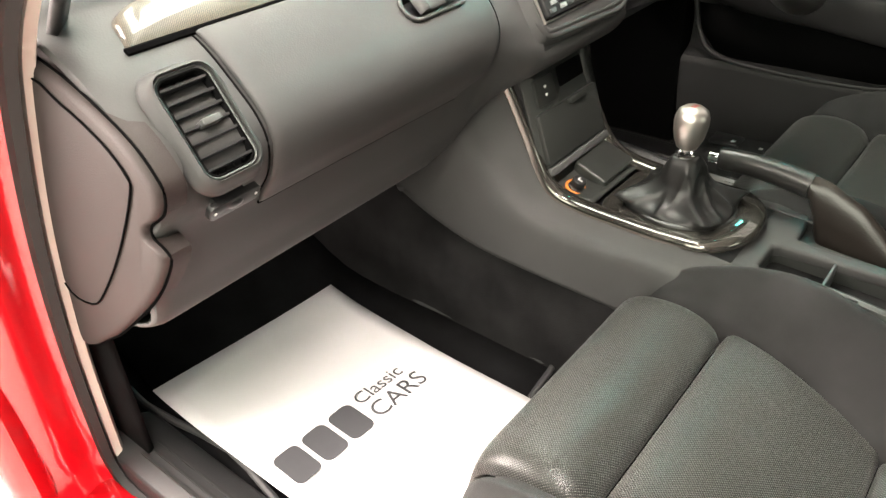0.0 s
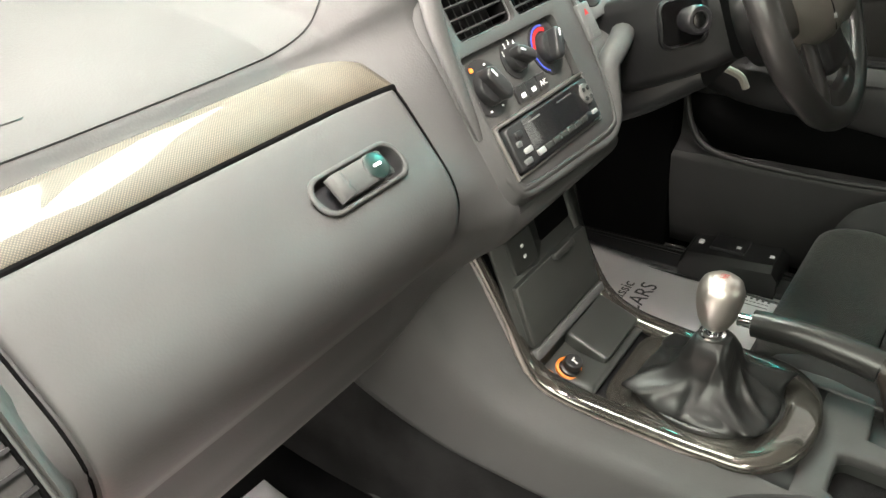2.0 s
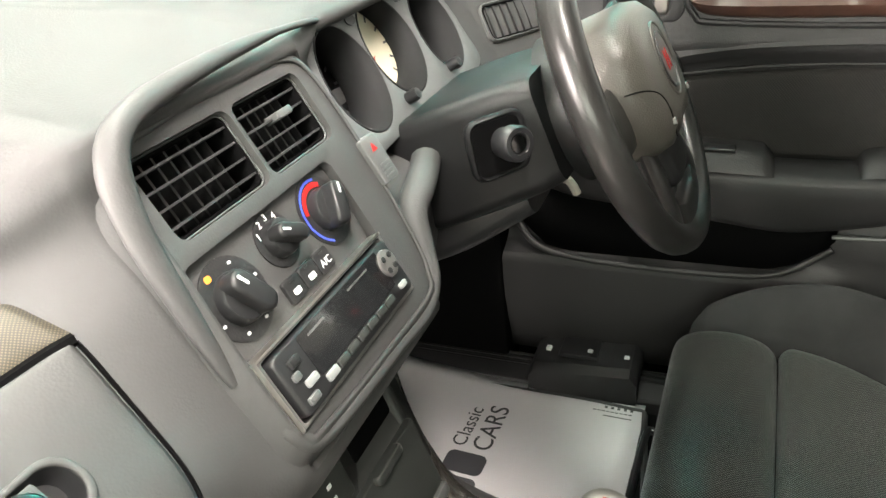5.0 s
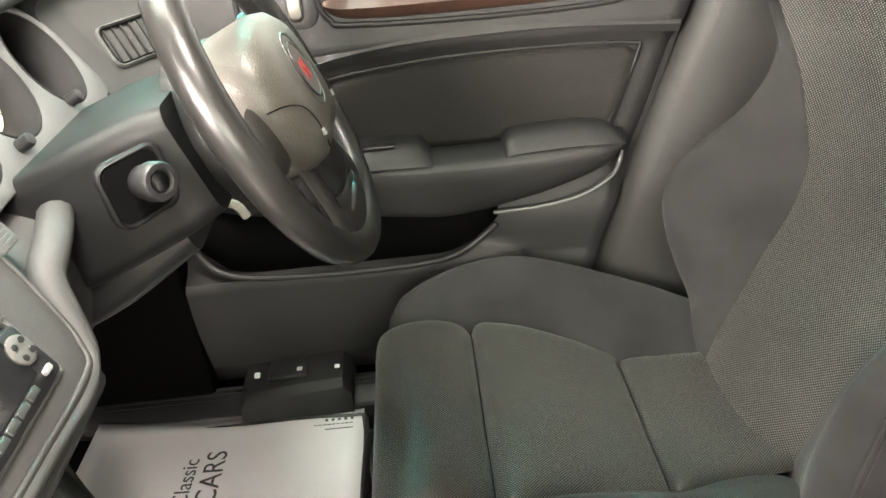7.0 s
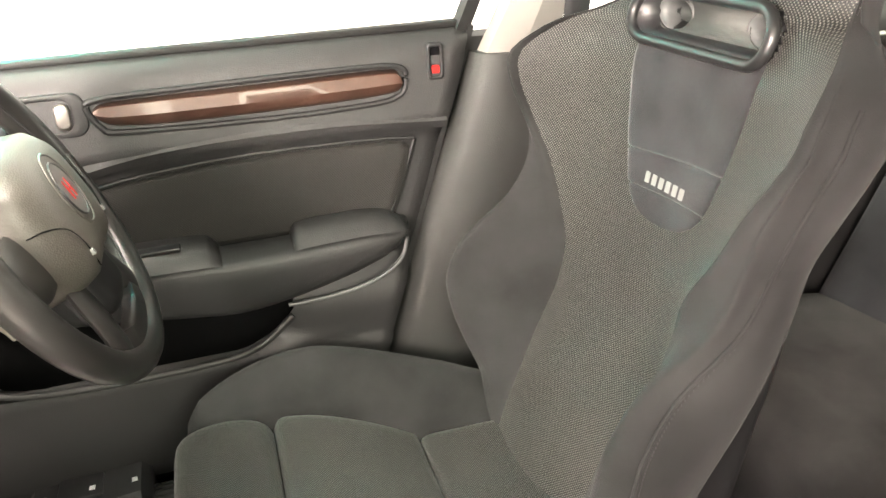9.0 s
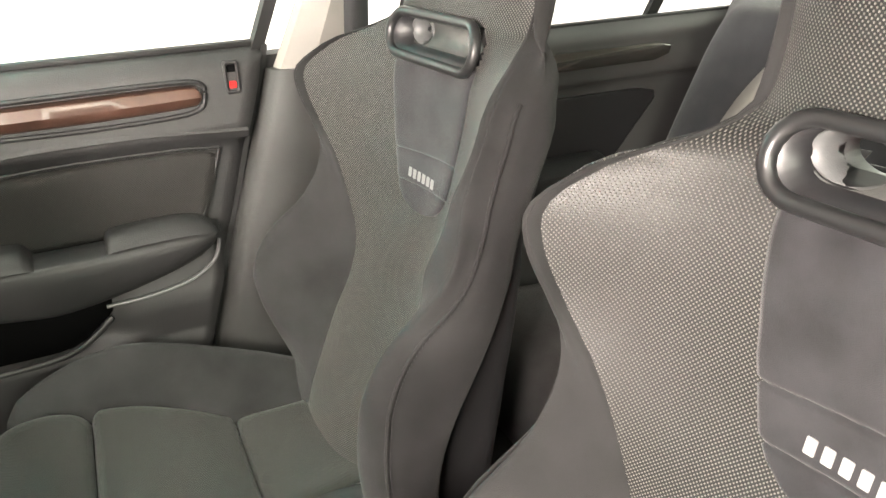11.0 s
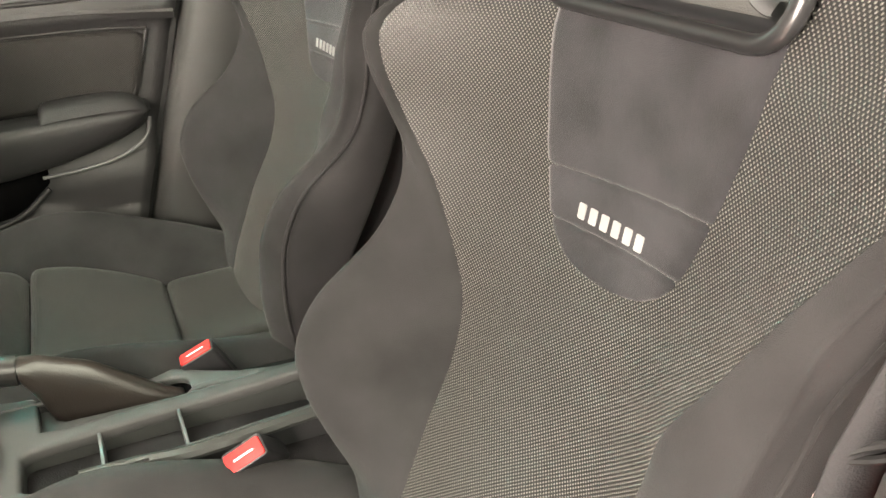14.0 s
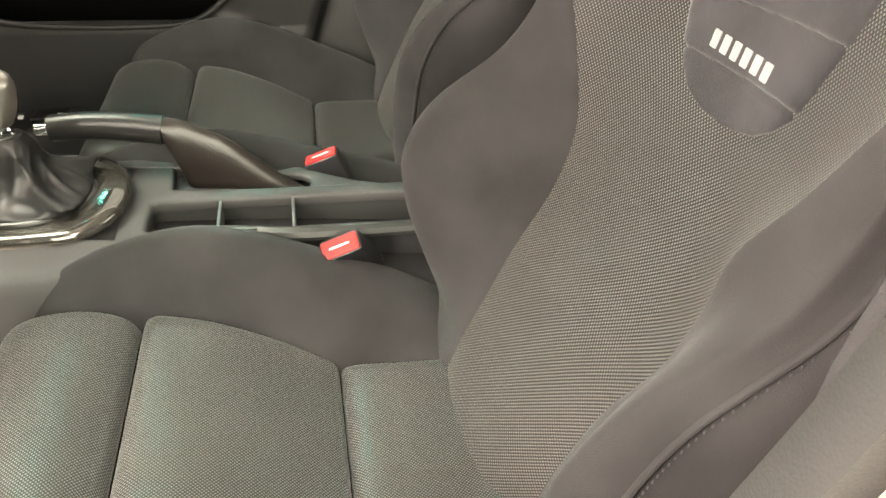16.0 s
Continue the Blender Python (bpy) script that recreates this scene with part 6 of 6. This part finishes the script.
for z, ax, ay in crom([(0.545, 0.064, 0.076), (0.553, 0.068, 0.080), (0.560, 0.067, 0.078), (0.567, 0.060, 0.070), (0.576, 0.046, 0.055), (0.587, 0.034, 0.041), (0.600, 0.029, 0.033), (0.614, 0.026, 0.028), (0.625, 0.022, 0.023), (0.632, 0.017, 0.018)], 5):
    q = []
    f = min(1, max(0, (z - 0.554) / 0.012)) * min(1, max(0, (0.632 - z) / 0.022))
    low = math.exp(-((z - 0.568) / 0.014) ** 2)
    for j in range(120):
        a = 2 * math.pi * j / 120
        # a crest towards each corner of the frame, slumped hollows between, and loose creases
        crest = (1 - abs(math.sin(2 * (a - 0.62) + 9 * (z - 0.58)))) ** 1.4
        side = (1 - abs(math.sin(1.5 * (a + 0.9) - 14 * (z - 0.58)))) ** 3
        loose = noise.noise(Vector((1.3 * math.cos(a), 1.3 * math.sin(a), 18 * z)))
        crease = 1 - abs(noise.noise(Vector((1.5 * math.cos(a) + 7, 1.5 * math.sin(a), 30 * z))))
        wr = 1 + f * (0.40 * (crest - 0.26) * (0.3 + 0.7 * low) + 0.10 * (side - 0.2) + 0.10 * loose + 0.20 * (crease ** 4 - 0.5) * (0.25 + 0.75 * low))
        sq = (abs(math.cos(a)) ** 4 + abs(math.sin(a)) ** 4) ** -0.15
        q.append((-0.002 + ax * math.cos(a) * wr * sq, 0.664 + ay * math.sin(a) * wr * sq, z + f * 0.009 * noise.noise(Vector((1.6 * math.cos(a), 1.6 * math.sin(a), 20 * z + 5)))))
    secs.append(q)
part("gaiter", loft(secs), GAITER, gear, "creased black leather gaiter", sharp=80)
gm = axes((-0.002, 0.667, 0.628), (1, 0, 0), (0, 0.99, 0.06))
part("collar", spin([(0.0145, 0.0), (0.0155, 0.004), (0.0145, 0.007), (0.011, 0.008), (0.010, 0.005), (0.0, 0.005)], gm, 24), CHROME, gear, "chrome collar")
part("shaft", spin([(0.0062, 0.0), (0.0062, 0.03)], gm, 14), CHROME, gear)
part("knob", spin([(0.0110, 0.016), (0.0150, 0.0185), (0.0202, 0.030), (0.0234, 0.043), (0.0248, 0.056), (0.0243, 0.066), (0.0212, 0.0745), (0.0142, 0.0800), (0.0065, 0.0818), (0, 0.0820)], gm, 36), ALLOY, gear, "brushed alloy knob")
part("shift_pattern", join(*[prism(rrect(x, y, w, h, 0.0002, 2), 0.0805, 0.0821, gm) for x, y, w, h in ((-0.004, 0, 0.0007, 0.008), (0, 0, 0.0007, 0.008), (0.004, 0, 0.0007, 0.008), (0, 0, 0.0087, 0.0007))]), REDPL, gear)

# handbrake
hb = thing("handbrake", (0.09, 0.45, 0.50), "dark plastic handbrake lever with silver button", "handbrake")
GP = crom([(0.098, 0.645, 0.590), (0.095, 0.60, 0.594), (0.092, 0.55, 0.592), (0.088, 0.505, 0.587)], 5)
part("grip", tube(GP, lambda t: 0.0160 + 0.002 * t, 16, 1.1), LEATHER, hb, "leather grip")
part("button", tube([(0.099, 0.640, 0.590), (0.100, 0.664, 0.5885)], 0.0085, 14), CHROME, hb, "silver release button")
part("sleeve", loft([[(x + w * math.cos(a) * (abs(math.cos(a)) ** 0.2), y, z + h * math.sin(a)) for a in (2 * math.pi * j / 20 for j in range(20))] for x, y, z, w, h in crom([(0.088, 0.505, 0.587, 0.0165, 0.0185), (0.087, 0.492, 0.570, 0.0175, 0.034), (0.086, 0.480, 0.550, 0.018, 0.052), (0.082, 0.45, 0.535, 0.018, 0.054), (0.079, 0.424, 0.527, 0.018, 0.050), (0.074, 0.39, 0.512, 0.0175, 0.038), (0.069, 0.355, 0.500, 0.0165, 0.022), (0.066, 0.327, 0.494, 0.015, 0.008)], 4)]), SLEEVE, hb, "moulded sleeve of the lever", sharp=70)

# ---- floor mats and paper ----
def build_mat(x0, x1, y0, y1, name_label):
    m = thing("floor_mat", ((x0 + x1) / 2, (y0 + y1) / 2, 0.27), name_label, "floor mat", "floor mats")
    def zz(y):
        return table([(0.5, 0.270), (0.8, 0.270), (1.0, 0.274), (1.25, 0.291), (1.45, 0.41)], y)[1]
    part("mat_top", grid([[(x0 + (x1 - x0) * t, y, zz(y)) for t in np.linspace(0, 1, 8)] for y in np.linspace(y0, y1, 16)]), CARPET, m, thick=0.006)
    ed = [(x, y) for x, y in crom([(x0, y0), (x0, (y0 + y1) / 2), (x0, y1), (x1, y1), (x1, (y0 + y1) / 2), (x1, y0 + 0.05), (x1 - 0.05, y0)], 6, True)]
    part("piping", tube([(x, y, zz(y) + 0.004) for x, y in ed], 0.006, 8, closed=True), PIPING, m, "black edge piping")
    return m
build_mat(-0.61, -0.160, 0.775, 1.38, "black carpet mat in the passenger footwell")
build_mat(0.22, 0.62, 0.70, 1.38, "black carpet mat in the driver footwell")


def build_paper(corners, mid, shift, label):
    """corners: near left, near right, far right, far left; writing reads from left to right seen from the seat."""
    nl, nr_, fr, fl = (np.array(c) for c in corners)
    def at(u, v, lift=0.0):
        p = (nl * (1 - u) + nr_ * u) * (1 - v) + (fl * (1 - u) + fr * u) * v
        z = table([(0.5, 0.276), (0.8, 0.277), (1.0, 0.282), (1.25, 0.312), (1.45, 0.43)], p[1])[1] + 0.004 * math.sin(3 * u + 2 * v + shift) + 0.005 - 0.010 * (1 - u) * v
        return (p[0], p[1], z + lift)
    t = thing("paper_mat", at(0.5, 0.5), label, "paper mat", "paper mats")
    sheet = part("sheet", grid([[at(u, v) for u in np.linspace(0, 1, 16)] for v in np.linspace(0, 1, 16)]), PAPER, t, thick=0.0006)
    o = Vector(at(*mid, 0.0012))
    m = axes(o, Vector(at(mid[0] + 0.3, mid[1])) - Vector(at(mid[0] - 0.3, mid[1])), Vector(at(mid[0], mid[1] + 0.12)) - Vector(at(mid[0], mid[1] - 0.12)))
    for k in range(3):
        cx = -0.112 + 0.054 * k
        part("mark_block", prism(rrect(cx, -0.002, 0.046, 0.068, 0.012, 4), 0.0008, 0.0016, m), INK, sheet, "plain dark block")
    lettering("word", "Classic", 0.036, m @ Matrix.Translation((0.030, 0.022, 0.0012)), INK, sheet, "LEFT")
    lettering("word", "CARS", 0.047, m @ Matrix.Translation((0.030, -0.018, 0.0012)), INK, sheet, "LEFT")
    return t, at, sheet
build_paper(((-0.612, 0.70), (-0.255, 0.70), (-0.245, 1.225), (-0.620, 1.250)), (0.43, 0.485), 0.3, "white printed paper mat in the passenger footwell")
_, pat, psheet = build_paper(((0.225, 0.705), (0.632, 0.705), (0.640, 1.16), (0.230, 1.18)), (0.47, 0.56), 1.6, "white printed paper mat in the driver footwell")
for j in range(5):
    p = pat(0.945, 0.045 + 0.024 * j)
    part("small_print", box(p[0] - 0.0028, p[0] + 0.0028, p[1] - 0.0025, p[1] + 0.0025, p[2] + 0.001, p[2] + 0.0014), INK, psheet)
for u, v0, v1 in ((0.918, 0.04, 0.19), (0.890, 0.04, 0.145)):
    for j in range(9):
        p = pat(u, v0 + (v1 - v0) * (j + 0.5) / 9)
        part("small_print", box(p[0] - 0.0010, p[0] + 0.0010, p[1] - 0.0030, p[1] + 0.0026, p[2] + 0.001, p[2] + 0.0014), INK, psheet)

# fuel and boot release box on the driver's sill
rel = thing("release_lever_box", (0.69, 0.82, 0.27), "black plastic box with fuel and boot release levers", "lever box")
part("housing", loft([[(0.625, y, 0.27), (0.632, y, h - 0.012), (0.645, y, h), (0.735, y, h + 0.004), (0.735, y, 0.27)] for y, h in ((0.915, 0.315), (0.905, 0.328), (0.84, 0.334), (0.735, 0.342), (0.722, 0.325))]), DASH_DARK, rel)
part("lever", box(0.660, 0.715, 0.795, 0.865, 0.334, 0.344, 0.004), BLACK, rel)
for y in (0.885, 0.81, 0.745):
    part("symbol", box(0.670, 0.680, y - 0.0045, y + 0.0045, 0.338 + (0.0075 if y == 0.81 else 0.0), 0.3385 + (0.0075 if y == 0.81 else 0.0045)), WHITE, rel)
